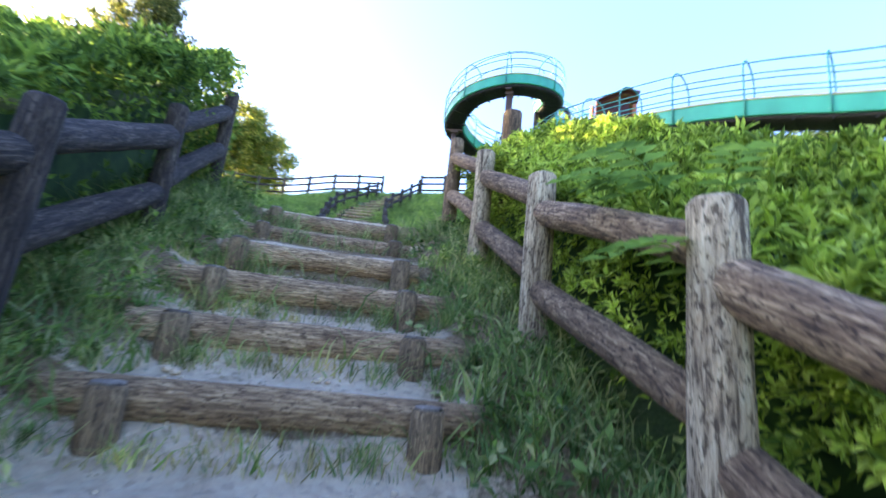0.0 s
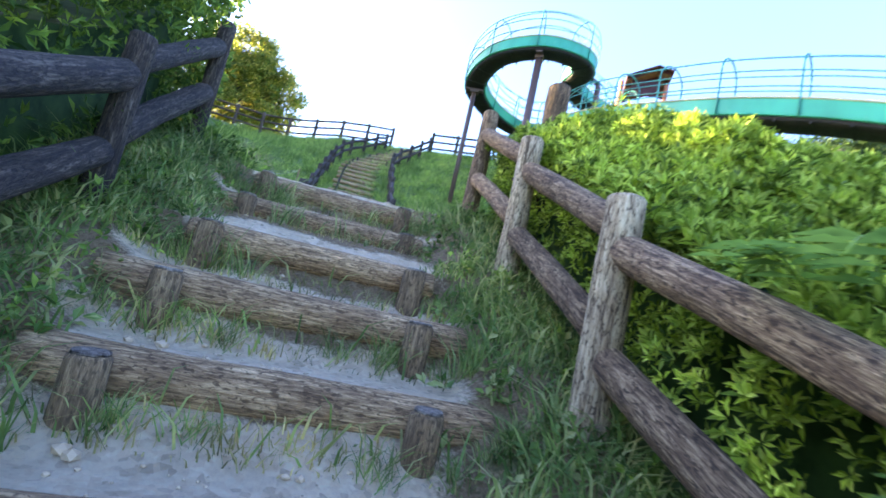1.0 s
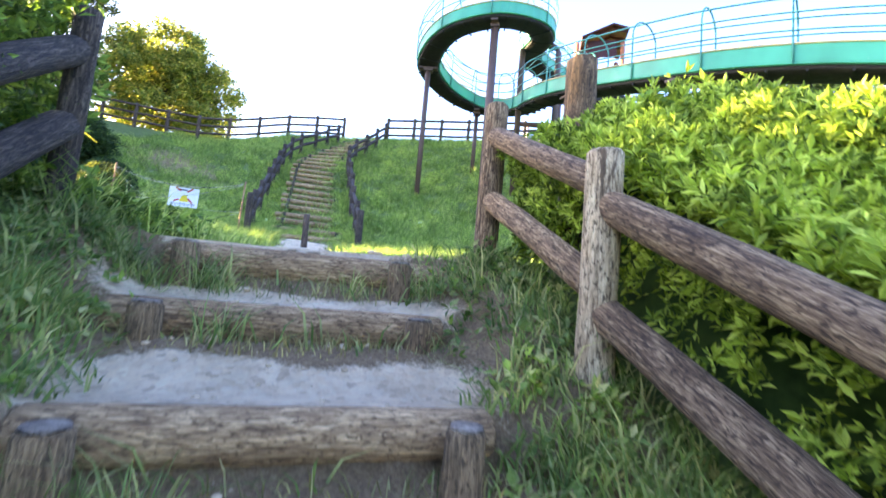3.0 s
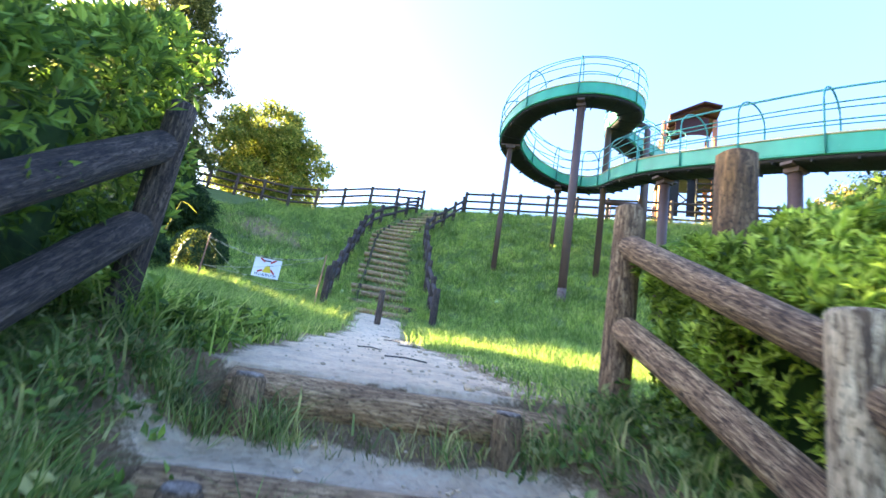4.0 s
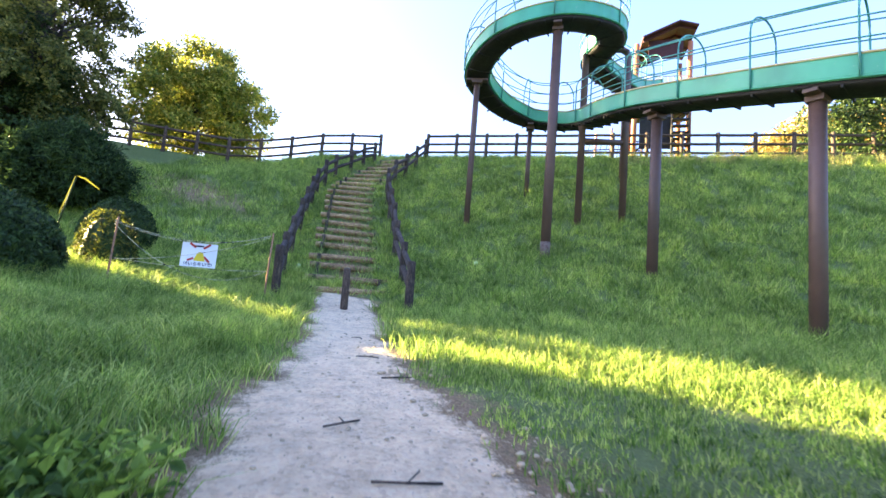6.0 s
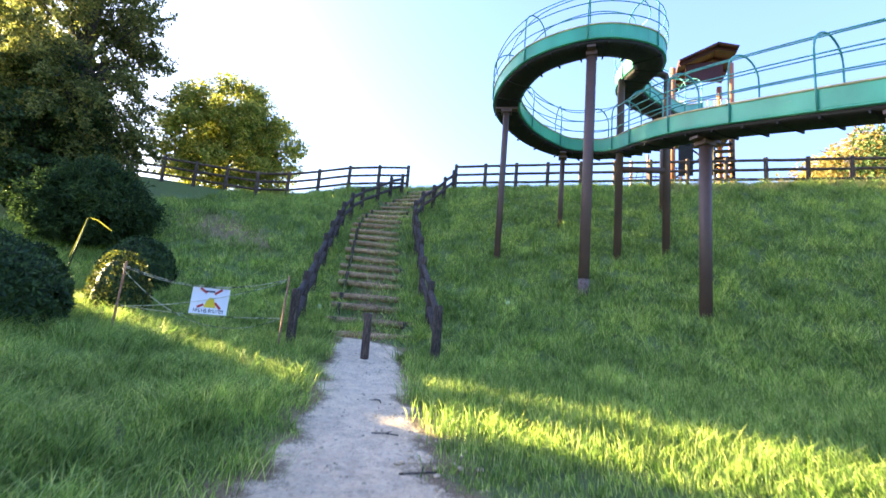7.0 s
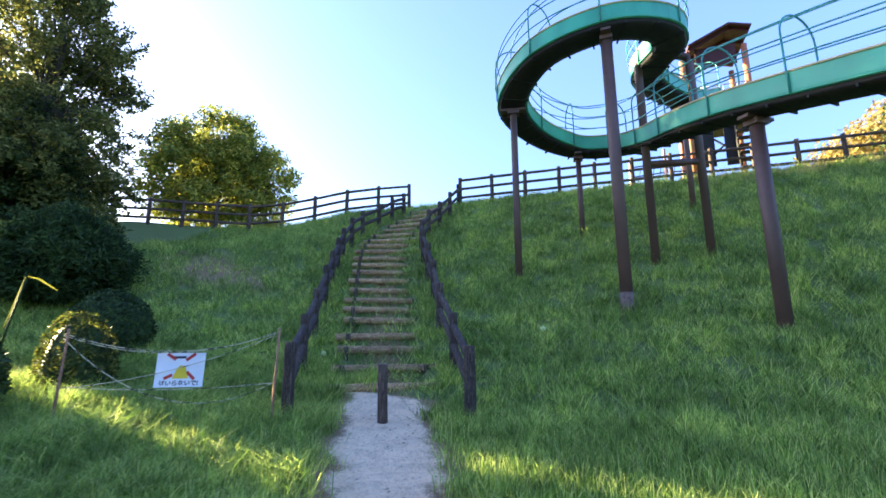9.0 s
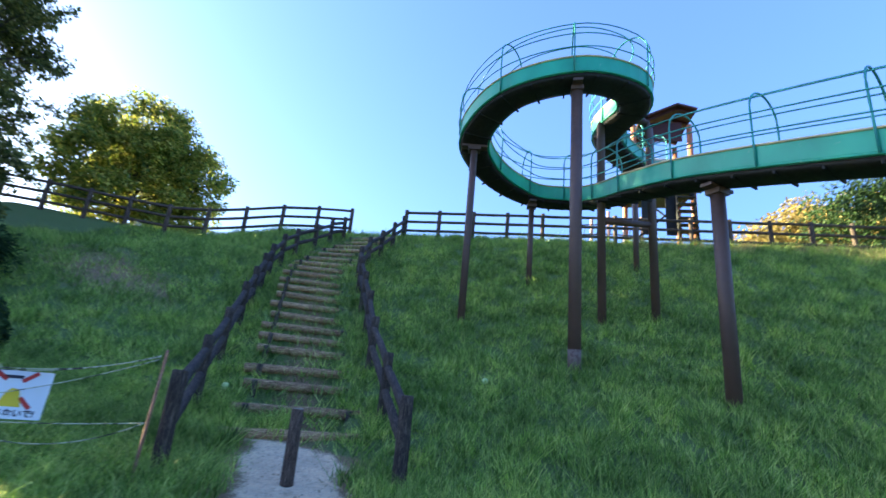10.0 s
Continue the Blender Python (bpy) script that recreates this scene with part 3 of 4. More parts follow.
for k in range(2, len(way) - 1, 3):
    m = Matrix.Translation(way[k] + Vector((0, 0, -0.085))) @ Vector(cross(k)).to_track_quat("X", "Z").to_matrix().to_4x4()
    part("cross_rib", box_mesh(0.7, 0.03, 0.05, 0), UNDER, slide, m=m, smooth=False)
hoops = [k for k in joints]
for k in hoops:
    c = cross(k)
    arc = [(-0.40, 0.02), (-0.41, 0.45), (-0.41, 1.02)] + [(-0.41 * math.cos(a), 1.02 + 0.41 * math.sin(a)) for a in np.linspace(0.25, math.pi - 0.25, 11)] + [(0.41, 1.02), (0.41, 0.45), (0.40, 0.02)]
    part("hoop", tube_mesh([way[k] + c * u + Vector((0, 0, v)) for u, v in arc], 0.017, 8), RAIL_PAINT, slide)
for u, v in ((-0.42, 0.59), (-0.42, 0.92), (-0.36, 1.22), (0.42, 0.59), (0.42, 0.92), (0.36, 1.22), (0.0, 1.44)):
    run = [way[k] + cross(k) * u + Vector((0, 0, v)) for k in range(joints[0], joints[-1] + 1)]
    part("hand_rail", tube_mesh(run, 0.013, 6), RAIL_PAINT, slide)


def leg(x, y, top, r, lean=(0, 0)):
    z = at_ground(x, y)
    p = part("support_post", tube_mesh([(x, y, z - 0.3), (x + lean[0] * 0.5, y + lean[1] * 0.5, (z + top) / 2), (x + lean[0], y + lean[1], top)], r, 18), LEG, slide, "brown painted steel post")
    near = min(range(len(way)), key=lambda k: (way[k] - Vector((x, y, top))).length)
    m = Matrix.Translation((x + lean[0], y + lean[1], top - 0.02)) @ Vector(cross(near)).to_track_quat("X", "Z").to_matrix().to_4x4()
    part("saddle", box_mesh(0.62, 0.2, 0.06, 0.01), LEG, p, m=m, smooth=False)
    part("bracket", box_mesh(0.3, 0.26, 0.1, 0.02), LEG, p, m=m @ Matrix.Translation((0, 0, -0.07)), smooth=False)


leg(0.78, 14.55, 8.09, 0.115)
leg(2.72, 12.22, 7.38, 0.12)
leg(-1.47, 15.35, 10.76, 0.118)
foot = at_ground(-1.47, 15.35)
part("worn_foot", tube_mesh([(-1.47, 15.35, foot - 0.1), (-1.47, 15.35, foot + 0.16), (-1.47, 15.35, foot + 0.34)], 0.1205, 18), LEG_WORN, slide, "foot of a post with its paint worn pale")
leg(-3.77, 16.85, 10.2, 0.085)
leg(-2.33, 18.95, 9.58, 0.075)
leg(6.5, 9.9, 6.32, 0.12)
leg(10.8, 7.3, 5.25, 0.12)
leg(0.66, 20.1, 11.2, 0.08)
# the portal that carries the upper bend
p, q = Vector((-0.72, 17.2, 0)), Vector((0.45, 17.42, 0))
za, zb, top = at_ground(p.x, p.y), at_ground(q.x, q.y), 11.2
bend = [p + Vector((0, 0, za - 0.3)), p + Vector((0, 0, top - 0.22)), p + (q - p) * 0.04 + Vector((0, 0, top - 0.08)), p + (q - p) * 0.16 + Vector((0, 0, top)),
        p + (q - p) * 0.84 + Vector((0, 0, top)), p + (q - p) * 0.96 + Vector((0, 0, top - 0.08)), q + Vector((0, 0, top - 0.22)), q + Vector((0, 0, zb - 0.3))]
portal = part("portal_frame", tube_mesh(bend, 0.095, 14), LEG, slide, "brown bent pipe frame")
part("cross_pipe", tube_mesh([p + Vector((0, 0, 8.45)), (p + q) / 2 + Vector((0, 0, 8.45)), q + Vector((0, 0, 8.45))], 0.075, 12), LEG, portal)


# ---- the start tower on the ridge ----
def tower(cx, cy):
    z = at_ground(cx, cy)
    t = thing("slide_tower", (cx, cy, z), "wooden start tower with orange posts and a maroon roof", "tower")
    for dx, dy in ((-1.0, -0.9), (1.0, -0.9), (-1.0, 0.9), (1.0, 0.9)):
        part("post", tube_mesh([(cx + dx, cy + dy, z - 0.3), (cx + dx, cy + dy, z + 5.0)], 0.1, 12), ORANGE, t)
    part("deck", box_mesh(2.3, 2.1, 0.12, 0.02), UNDER, t, m=Matrix.Translation((cx, cy, 12.2)), smooth=False)
    for wide, at, rise, tilt in ((1.5, -0.45, 15.12, -24), (0.7, 0.56, 15.3, 18)):
        m = Matrix.Translation((cx + 0.3 + at, cy, rise)) @ Matrix.Rotation(radians(tilt), 4, "Y")
        roof = part("roof", box_mesh(wide, 2.7, 0.07, 0.01), MAROON, t, "faded maroon roof slope", m=m, smooth=False)
        for k in (-1.1, -0.35, 0.35, 1.1):
            part("rafter", box_mesh(wide * 0.98, 0.06, 0.09, 0), MAROON, roof, m=m @ Matrix.Translation((0, k, -0.08)), smooth=False)
    for dy in (-0.95, 0.95):
        for h in (0.45, 0.8, 1.1):
            part("guard_rail", tube_mesh([(cx - 1, cy + dy, 12.2 + h), (cx + 1, cy + dy, 12.2 + h)], 0.02, 6), PALE, t)
        for k in range(9):
            part("baluster", tube_mesh([(cx - 0.9 + 0.22 * k, cy + dy, 12.2), (cx - 0.9 + 0.22 * k, cy + dy, 13.3)], 0.012, 6), PALE, t)
    for dx in (0.35, 0.95):
        part("stringer", tube_mesh([(cx + dx, cy - 1.3, z + 0.1), (cx + dx, cy - 1.05, 12.2)], 0.05, 6), UNDER, t)
    for k in range(9):
        part("tread", box_mesh(0.62, 0.24, 0.05, 0.008), UNDER, t, m=Matrix.Translation((cx + 0.65, cy - 1.28 + 0.026 * k, z + 0.3 + 0.27 * k)), smooth=False)
    brace = [((-1, -0.9, 0.4), (1, -0.9, 2.2)), ((1, -0.9, 0.4), (-1, -0.9, 2.2))]
    for a, b in brace:
        part("brace", tube_mesh([(cx + a[0], cy + a[1], z + a[2]), (cx + b[0], cy + b[1], z + b[2])], 0.035, 6), UNDER, t)
    for dx, wide in ((-0.55, 0.5), (0.2, 0.36)):
        part("lower_panel", box_mesh(wide, 0.06, 1.9, 0.01), UNDER, t, m=Matrix.Translation((cx + dx, cy - 0.95, z + 1.5)), smooth=False)
    part("back_panel", box_mesh(1.3, 0.05, 0.8, 0.01), MAROON, t, "dark maroon wall panel under the roof", m=Matrix.Translation((cx + 0.1, cy - 0.85, 14.5)), smooth=False)
    part("deck_beam", box_mesh(2.5, 0.14, 0.22, 0.01), UNDER, t, m=Matrix.Translation((cx, cy - 1.0, 12.05)), smooth=False)
    part("side_panel", box_mesh(0.05, 1.7, 1.0, 0.01), UNDER, t, m=Matrix.Translation((cx - 1.02, cy, 12.8)), smooth=False)


tower(2.4, 24.3)


def climbing_frame(x0, y0):
    z = at_ground(x0, y0)
    t = thing("climbing_frame", (x0, y0, z), "pink climbing frame with dark bars behind the fence", "climbing frame")
    for k in range(5):
        part("post", tube_mesh([(x0 + 0.62 * k, y0 + 0.1 * (k % 2), z - 0.2), (x0 + 0.62 * k, y0 + 0.1 * (k % 2), z + 1.5 + 0.2 * (k % 3))], 0.06, 10), PINK, t)
    for h in (0.5, 0.9, 1.3):
        part("bar", tube_mesh([(x0, y0, z + h), (x0 + 1.25, y0 + 0.1, z + h + 0.1), (x0 + 2.5, y0, z + h)], 0.025, 6), UNDER, t)
    for k in range(9):
        part("net_rope", tube_mesh([(x0 + 0.1 + 0.26 * k, y0 + 0.05, z + 0.1), (x0 + 0.4 + 0.24 * k, y0 + 0.05, z + 1.3)], 0.012, 5), UNDER, t)


climbing_frame(-0.6, 24.6)


# ---- leaves ----
def leaves(points, normals, size, per=4, flat=0.5, width=0.42, seed=1):
    """Rosettes of folded leaves at the points: corners and triangles."""
    g = np.random.default_rng(seed)
    n = len(points)
    P = np.repeat(points, per, 0)
    N = np.repeat(normals, per, 0)
    R = g.normal(size=(n * per, 3))
    N = N + 0.35 * g.normal(size=N.shape)
    N /= np.linalg.norm(N, axis=1, keepdims=True)
    T = R - (R * N).sum(1, keepdims=True) * N
    T /= np.linalg.norm(T, axis=1, keepdims=True)
    D = T + N * g.uniform(flat - 0.5, flat + 0.5, (n * per, 1))
    D /= np.linalg.norm(D, axis=1, keepdims=True)
    S = np.cross(D, N)
    S /= np.maximum(np.linalg.norm(S, axis=1, keepdims=True), 1e-6)
    up = np.cross(S, D)
    L = size * g.uniform(0.6, 1.35, (n * per, 1))
    base = P + D * L * 0.08
    a = base + D * L * 0.5 + S * L * width * 0.5 + up * L * 0.08
    b = base + D * L * 0.5 - S * L * width * 0.5 + up * L * 0.08
    tip = base + D * L - up * L * 0.06
    verts = np.stack([base, a, tip, b], 1).reshape(-1, 3)
    i = np.arange(n * per)[:, None] * 4
    faces = np.concatenate([i + [0, 1, 2], i + [0, 2, 3]], 0)
    order = np.argsort(np.concatenate([np.arange(n * per)] * 2), kind="stable")
    return verts, faces[order]


def lump(x, y, z, f=1.0):
    return noise.noise((x * f, y * f, z * f))


def hedge_along(name, s_range, c_range, top, label, mat, n, size, seed, end_round=0.3, per=4):
    """A clipped hedge beside the lower steps; top(s, c) gives its height over the ground."""
    g = np.random.default_rng(seed)
    t = thing(name, place(sum(s_range) / 2, sum(c_range) / 2), label, "hedge")
    s, c = g.uniform(*s_range, n), g.uniform(*c_range, n)
    near = g.random(n) < 0.15                       # the face towards the steps
    c = np.where(near, c_range[0] if c_range[0] > 0 else c_range[1], c)
    up = np.where(near, g.uniform(0.03, 1, n) ** 0.5, 1.0)
    ends = g.random(n) < 0.12                        # the upper end
    s = np.where(ends, s_range[1], s)
    c = np.where(ends, g.uniform(*c_range, n), c)
    up = np.where(ends, g.uniform(0.05, 1, n), up)
    x, y = END[0] + s * UP[0] + c * SIDE[0], END[1] + s * UP[1] + c * SIDE[1]
    z0 = ground(x, y)
    h = np.array([top(a, b) for a, b in zip(s, c)])
    z = z0 + up * h
    bulge = np.array([0.15 * lump(a, b, d, 1.9) + 0.16 * lump(a, b, d, 5) for a, b, d in zip(x, y, z)])
    out = np.where(near, -1.0 if c_range[0] > 0 else 1.0, 0.0)
    N = np.stack([SIDE[0] * out + UP[0] * ends, SIDE[1] * out + UP[1] * ends, np.where(near | ends, 0.35, 1.0)], 1)
    N /= np.linalg.norm(N, axis=1, keepdims=True)
    depth = -g.exponential(np.where(near, 0.15, 0.07), n)
    P = np.stack([x, y, z], 1) + N * (bulge + depth)[:, None]
    full = ~(near & (up < 0.93)) | (np.array([lump(*q, 6.5) for q in P]) > -0.06)
    P, N = P[full], N[full]
    v, f = leaves(P, N, size, per, 0.95, 0.34, seed)
    ob = soup("leaf_mass", v, f, mat, t)
    tagged(ob, kind="stuff")
    # dark filler sheet, its colour stands for the shade inside the hedge
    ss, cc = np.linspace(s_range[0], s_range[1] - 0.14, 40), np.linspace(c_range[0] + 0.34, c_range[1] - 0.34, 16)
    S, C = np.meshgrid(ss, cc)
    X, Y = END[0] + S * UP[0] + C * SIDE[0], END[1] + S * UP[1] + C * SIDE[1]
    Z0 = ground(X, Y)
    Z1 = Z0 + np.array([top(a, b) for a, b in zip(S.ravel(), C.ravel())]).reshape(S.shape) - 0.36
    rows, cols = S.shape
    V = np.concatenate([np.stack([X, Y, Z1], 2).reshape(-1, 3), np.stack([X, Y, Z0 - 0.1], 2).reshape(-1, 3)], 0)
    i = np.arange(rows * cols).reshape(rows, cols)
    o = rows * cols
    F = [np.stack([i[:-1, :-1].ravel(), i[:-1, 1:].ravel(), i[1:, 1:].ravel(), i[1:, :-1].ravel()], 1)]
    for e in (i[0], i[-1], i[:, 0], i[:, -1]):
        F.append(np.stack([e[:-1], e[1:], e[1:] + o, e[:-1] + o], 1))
    tagged(soup("inner_filler", V, np.concatenate(F, 0), SHRUB, t, smooth=True), "dark filler sheet standing in for shade inside the hedge")
    return t


def hedge_shoots(n, seed):
    g = np.random.default_rng(seed)
    s, c = g.uniform(-3.6, 0.1, n), 1.15 + 2.2 * g.random(n) ** 1.3
    x, y = END[0] + s * UP[0] + c * SIDE[0], END[1] + s * UP[1] + c * SIDE[1]
    z = ground(x, y) + np.array([right_top(p, q) for p, q in zip(s, c)])
    P, N = [], []
    tilt = 0.3 * g.normal(size=(n, 3)) + np.array((0, 0, 1.0))
    for k in range(5):
        P.append(np.stack([x, y, z], 1) + tilt * (0.028 * k - 0.06) * (0.6 + 0.8 * g.random((n, 1))))
        N.append(tilt)
    P, N = np.concatenate(P), np.concatenate(N)
    N /= np.linalg.norm(N, axis=1, keepdims=True)
    v, f = leaves(P, N, 0.055, 5, 0.9, 0.32, seed)
    return tagged(soup("hedge_shoots", v, f, HEDGE), "upright young shoots on top of the azalea hedge", "shoots", kind="stuff")


def right_top(s, c):
    k = min(1.0, max(0.0, (c - 1.2) / 0.7))
    h = 0.86 + 0.4 * k - 0.1 * max(0, c - 2.6)
    h = h * (1 - 0.18 * max(0.0, min(1.0, (s + 0.45) / 0.6)))
    return h - 0.05 + 0.06 * math.exp(-((c - 2.2) / 0.7) ** 2 - ((s + 0.15) / 0.7) ** 2)


def left_top(s, c):
    return 1.0 + 0.2 * max(0.0, min(1.0, (s + 1.5) / 1.5)) + 0.1 * math.sin(s * 3.1) + 0.1 * math.sin(c * 4 + s)


hedge_along("azalea_hedge", (-5.5, 0.12), (1.2, 4.6), right_top, "bright green azalea hedge behind a log fence", HEDGE, 42000, 0.044, 11, per=7)
hedge_shoots(900, 13)
hedge_along("dark_hedge", (-5.5, 0.32), (-2.6, -1.08), left_top, "tall green leafy hedge behind a log fence", DARK_HEDGE, 13000, 0.06, 12, per=5)


def bush(name, at, rx, ry, height, mat, label, n, size, seed, category="bush", per=4, low=-0.35):
    """A rounded shrub: leaf rosettes over a lumpy body."""
    g = np.random.default_rng(seed)
    z0 = at_ground(at[0], at[1])
    t = thing(name, (at[0], at[1], z0), label, category)
    D = g.normal(size=(n, 3))
    D /= np.linalg.norm(D, axis=1, keepdims=True)
    D = D[D[:, 2] > low]
    k = np.array([1 + 0.12 * lump(*(d * 1.0 + seed), 1.6) + 0.06 * lump(*(d + seed), 4.5) for d in D])
    k = k * (1 - g.exponential(0.035, len(D)))
    scale = np.array((rx, ry, height / (1 - low)))
    P = D * scale * k[:, None] + np.array((at[0], at[1], z0 - low * scale[2]))
    v, f = leaves(P, D, size, per, 0.5, 0.45, seed)
    tagged(soup("leaf_mass", v, f, mat, t), kind="stuff")
    # solid dark filler body in place of the shaded inside of the shrub
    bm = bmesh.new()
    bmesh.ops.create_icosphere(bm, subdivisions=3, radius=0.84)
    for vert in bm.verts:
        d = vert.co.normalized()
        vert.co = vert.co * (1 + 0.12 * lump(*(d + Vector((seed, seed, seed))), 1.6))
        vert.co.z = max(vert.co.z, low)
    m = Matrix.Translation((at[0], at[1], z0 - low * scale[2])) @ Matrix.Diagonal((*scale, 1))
    part("inner_filler", bm, SHRUB, t, "dark filler body standing in for the shaded inside", m)
    return t


def spiky_shrub(name, at, rx, ry, height, mat, label, n, seed):
    """A loose evergreen: rising branches with needle sprays, uneven at the edge."""
    g = np.random.default_rng(seed)
    z0 = at_ground(at[0], at[1])
    t = thing(name, (at[0], at[1], z0), label, "bush")
    foot = np.array((at[0], at[1], z0))
    bm, pts, nor = bmesh.new(), [], []
    for _ in range(n):
        a, h = g.uniform(0, 2 * math.pi), g.random()
        wide = math.sin(math.pi * min(1, 0.24 + 0.76 * h)) ** 0.7 * g.uniform(0.82, 1.16)
        tip = foot + np.array((rx * wide * math.cos(a), ry * wide * math.sin(a), height * (0.06 + 0.94 * h) * g.uniform(0.9, 1.08)))
        root = foot + np.array((0, 0, height * 0.62 * h))
        d = Vector(tip - root)
        x = d.cross(Vector((0.1, 0.2, 1))).normalized() * 0.012
        y = d.cross(x).normalized() * 0.012
        low, high = [bm.verts.new(Vector(root) + v) for v in (x, y, -x - y)], bm.verts.new(tip)
        for i in range(3):
            bm.faces.new((low[i], low[(i + 1) % 3], high))
        k = 0.4 + 0.62 * g.random((44, 1))
        pts.append(root + (tip - root) * k + g.normal(size=(44, 3)) * 0.075)
        nor.append(np.tile((tip - root) / np.linalg.norm(tip - root), (44, 1)) + 0.4 * g.normal(size=(44, 3)))
    part("branches", bm, BARK_TREE, t, smooth=False)
    P, N = np.concatenate(pts), np.concatenate(nor)
    N /= np.linalg.norm(N, axis=1, keepdims=True)
    v, f = leaves(P, N, 0.13, 4, 0.9, 0.24, seed)
    tagged(soup("leaf_mass", v, f, mat, t), kind="stuff")
    return t


bush("clipped_shrub", (-8.45, 8.15), 1.2, 1.0, 1.15, SHRUB, "dark clipped low shrub in long grass", 5200, 0.07, 21)
bush("clipped_shrub", (-8.6, 8.85), 0.55, 0.55, 1.0, SHRUB, "dark clipped low shrub in long grass", 2600, 0.07, 22)
spiky_shrub("conical_shrub", (-13.1, 12.6), 1.4, 1.3, 2.0, SHRUB, "large dark spreading evergreen shrub on the bank", 420, 23)
bush("round_shrub", (-10.1, 11.7), 0.68, 0.66, 1.05, SHRUB, "dark round clipped shrub on the bank", 4200, 0.06, 24)
bush("yellow_shrub", (-8.55, 10.22), 0.47, 0.42, 1.03, LIME_LEAF, "small yellow-green shrub beside a stake", 1500, 0.06, 25)


# unseen shrub added to keep the low sun off the log rails
bush("shade_shrub", (-6.6, 5.0), 0.9, 1.6, 1.7, SHRUB, "broad dark shrub added out of view to shade the log rails", 4500, 0.07, 26)


def tree(name, at, height, radius, mat, label, clumps, per_clump, size, seed, bare=0.25, squash=1.0, z0=None, category="tree", trunk_r=None, sprays=0):
    g = np.random.default_rng(seed)
    z0 = at_ground(at[0], at[1]) if z0 is None else z0
    t = thing(name, (at[0], at[1], z0), label, category)
    base = Vector((at[0], at[1], z0 - 0.2))
    trunk_r = trunk_r or height * 0.022
    bm = bmesh.new()

    def limb(p, q, r0, r1, sides=7):
        d = (q - p).normalized()
        x = d.cross(Vector((0.3, 0.2, 1))).normalized()
        y = d.cross(x)
        mid = (p + q) / 2 + Vector(g.normal(size=3)) * (q - p).length * 0.06
        loops = [[bm.verts.new(c + r * (math.cos(2 * math.pi * i / sides) * x + math.sin(2 * math.pi * i / sides) * y)) for i in range(sides)]
                 for c, r in ((p, r0), (mid, (r0 + r1) / 2), (q, r1))]
        for a, b in zip(loops, loops[1:]):
            for i in range(sides):
                bm.faces.new((a[i], a[(i + 1) % sides], b[(i + 1) % sides], b[i]))

    tops = base + Vector((0, 0, height * 0.8))
    limb(base, base + Vector((0, 0, height * 0.4)), trunk_r, trunk_r * 0.75, 10)
    limb(base + Vector((0, 0, height * 0.4)), tops, trunk_r * 0.75, trunk_r * 0.2, 8)
    centre = base + Vector((0, 0, height * (0.5 + bare / 2)))
    half = height * (1 - bare) / 2
    centres = []
    while len(centres) < clumps:
        d = g.normal(size=3)
        d /= np.linalg.norm(d)
        r = g.uniform(0.1, 1.0) ** 0.5
        wide = radius * (1.0 - 0.25 * d[2]) * (1 + 0.22 * lump(*(d * 1.3 + seed), 1.5))
        c = centre + Vector((d[0] * wide * r, d[1] * wide * r, d[2] * half * r * squash))
        if c.z > base.z + 0.3:
            centres.append(c)
    for c in centres[::2]:
        h = max(height * 0.18, min(height * 0.75, (c.z - base.z) * g.uniform(0.55, 0.8)))
        limb(base + Vector((0, 0, h)), c, trunk_r * 0.28, trunk_r * 0.05, 5)
    pts, nor = [], []
    for _ in range(sprays):                          # thin twigs that reach out of the crown
        d = g.normal(size=3)
        d /= np.linalg.norm(d)
        wide = radius * (1.0 - 0.25 * d[2])
        reach = np.array((d[0] * wide, d[1] * wide, d[2] * half))
        p, q = np.array(centre) + reach * 0.6, np.array(centre) + reach * g.uniform(0.95, 1.32) + np.array((0, 0, g.uniform(-0.1, 0.35)))
        if q[2] < base.z + 1.0:
            continue
        limb(Vector(p), Vector(q), trunk_r * 0.07, trunk_r * 0.02, 4)
        k = np.sqrt(g.random((per_clump, 1)))
        pts.append(p + (q - p) * k + g.normal(size=(per_clump, 3)) * (0.2 - 0.13 * k) * radius / 2.4)
        nor.append(g.normal(size=(per_clump, 3)) * 0.5 + np.array((0, 0, 0.7)))
    part("trunk", bm, BARK_TREE, t)
    spread_r = radius * 2.0 / clumps ** 0.42
    for c in centres:
        d = g.normal(size=(per_clump, 3))
        d /= np.linalg.norm(d, axis=1, keepdims=True)
        pts.append(np.array(c) + d * (g.random((per_clump, 1)) ** 0.5) * spread_r * np.array((1, 1, 0.7)))
        nor.append(d * 0.6 + np.array((0, 0, 0.6)))
    P, N = np.concatenate(pts), np.concatenate(nor)
    N /= np.linalg.norm(N, axis=1, keepdims=True)
    v, f = leaves(P, N, size, 3, 0.2, 0.55, seed)
    tagged(soup("crown", v, f, mat, t), kind="stuff")
    return t


tree("round_tree", (-18.8, 22.1), 6.2, 3.3, GOLD_LEAF, "round tree turning yellow beyond the ridge fence", 200, 105, 0.16, 31, bare=0.0)
tree("dark_tree", (-16.4, 13.6), 9.6, 1.95, TREE_LEAF, "tall dark leafy tree on the bank", 120, 80, 0.11, 32, bare=0.0, sprays=170)
tree("dark_tree", (-16.9, 13.1), 5.4, 1.85, SHRUB, "low dense dark evergreen tree on the bank", 130, 90, 0.12, 38, bare=0.0)
# unseen low tree added to cut the near edge of the sun strip
tree("dark_tree", (-17.5, 8.35), 3.6, 1.9, TREE_LEAF, "low leafy tree added out of view to bound the sun strip", 170, 60, 0.2, 33, bare=0.0)
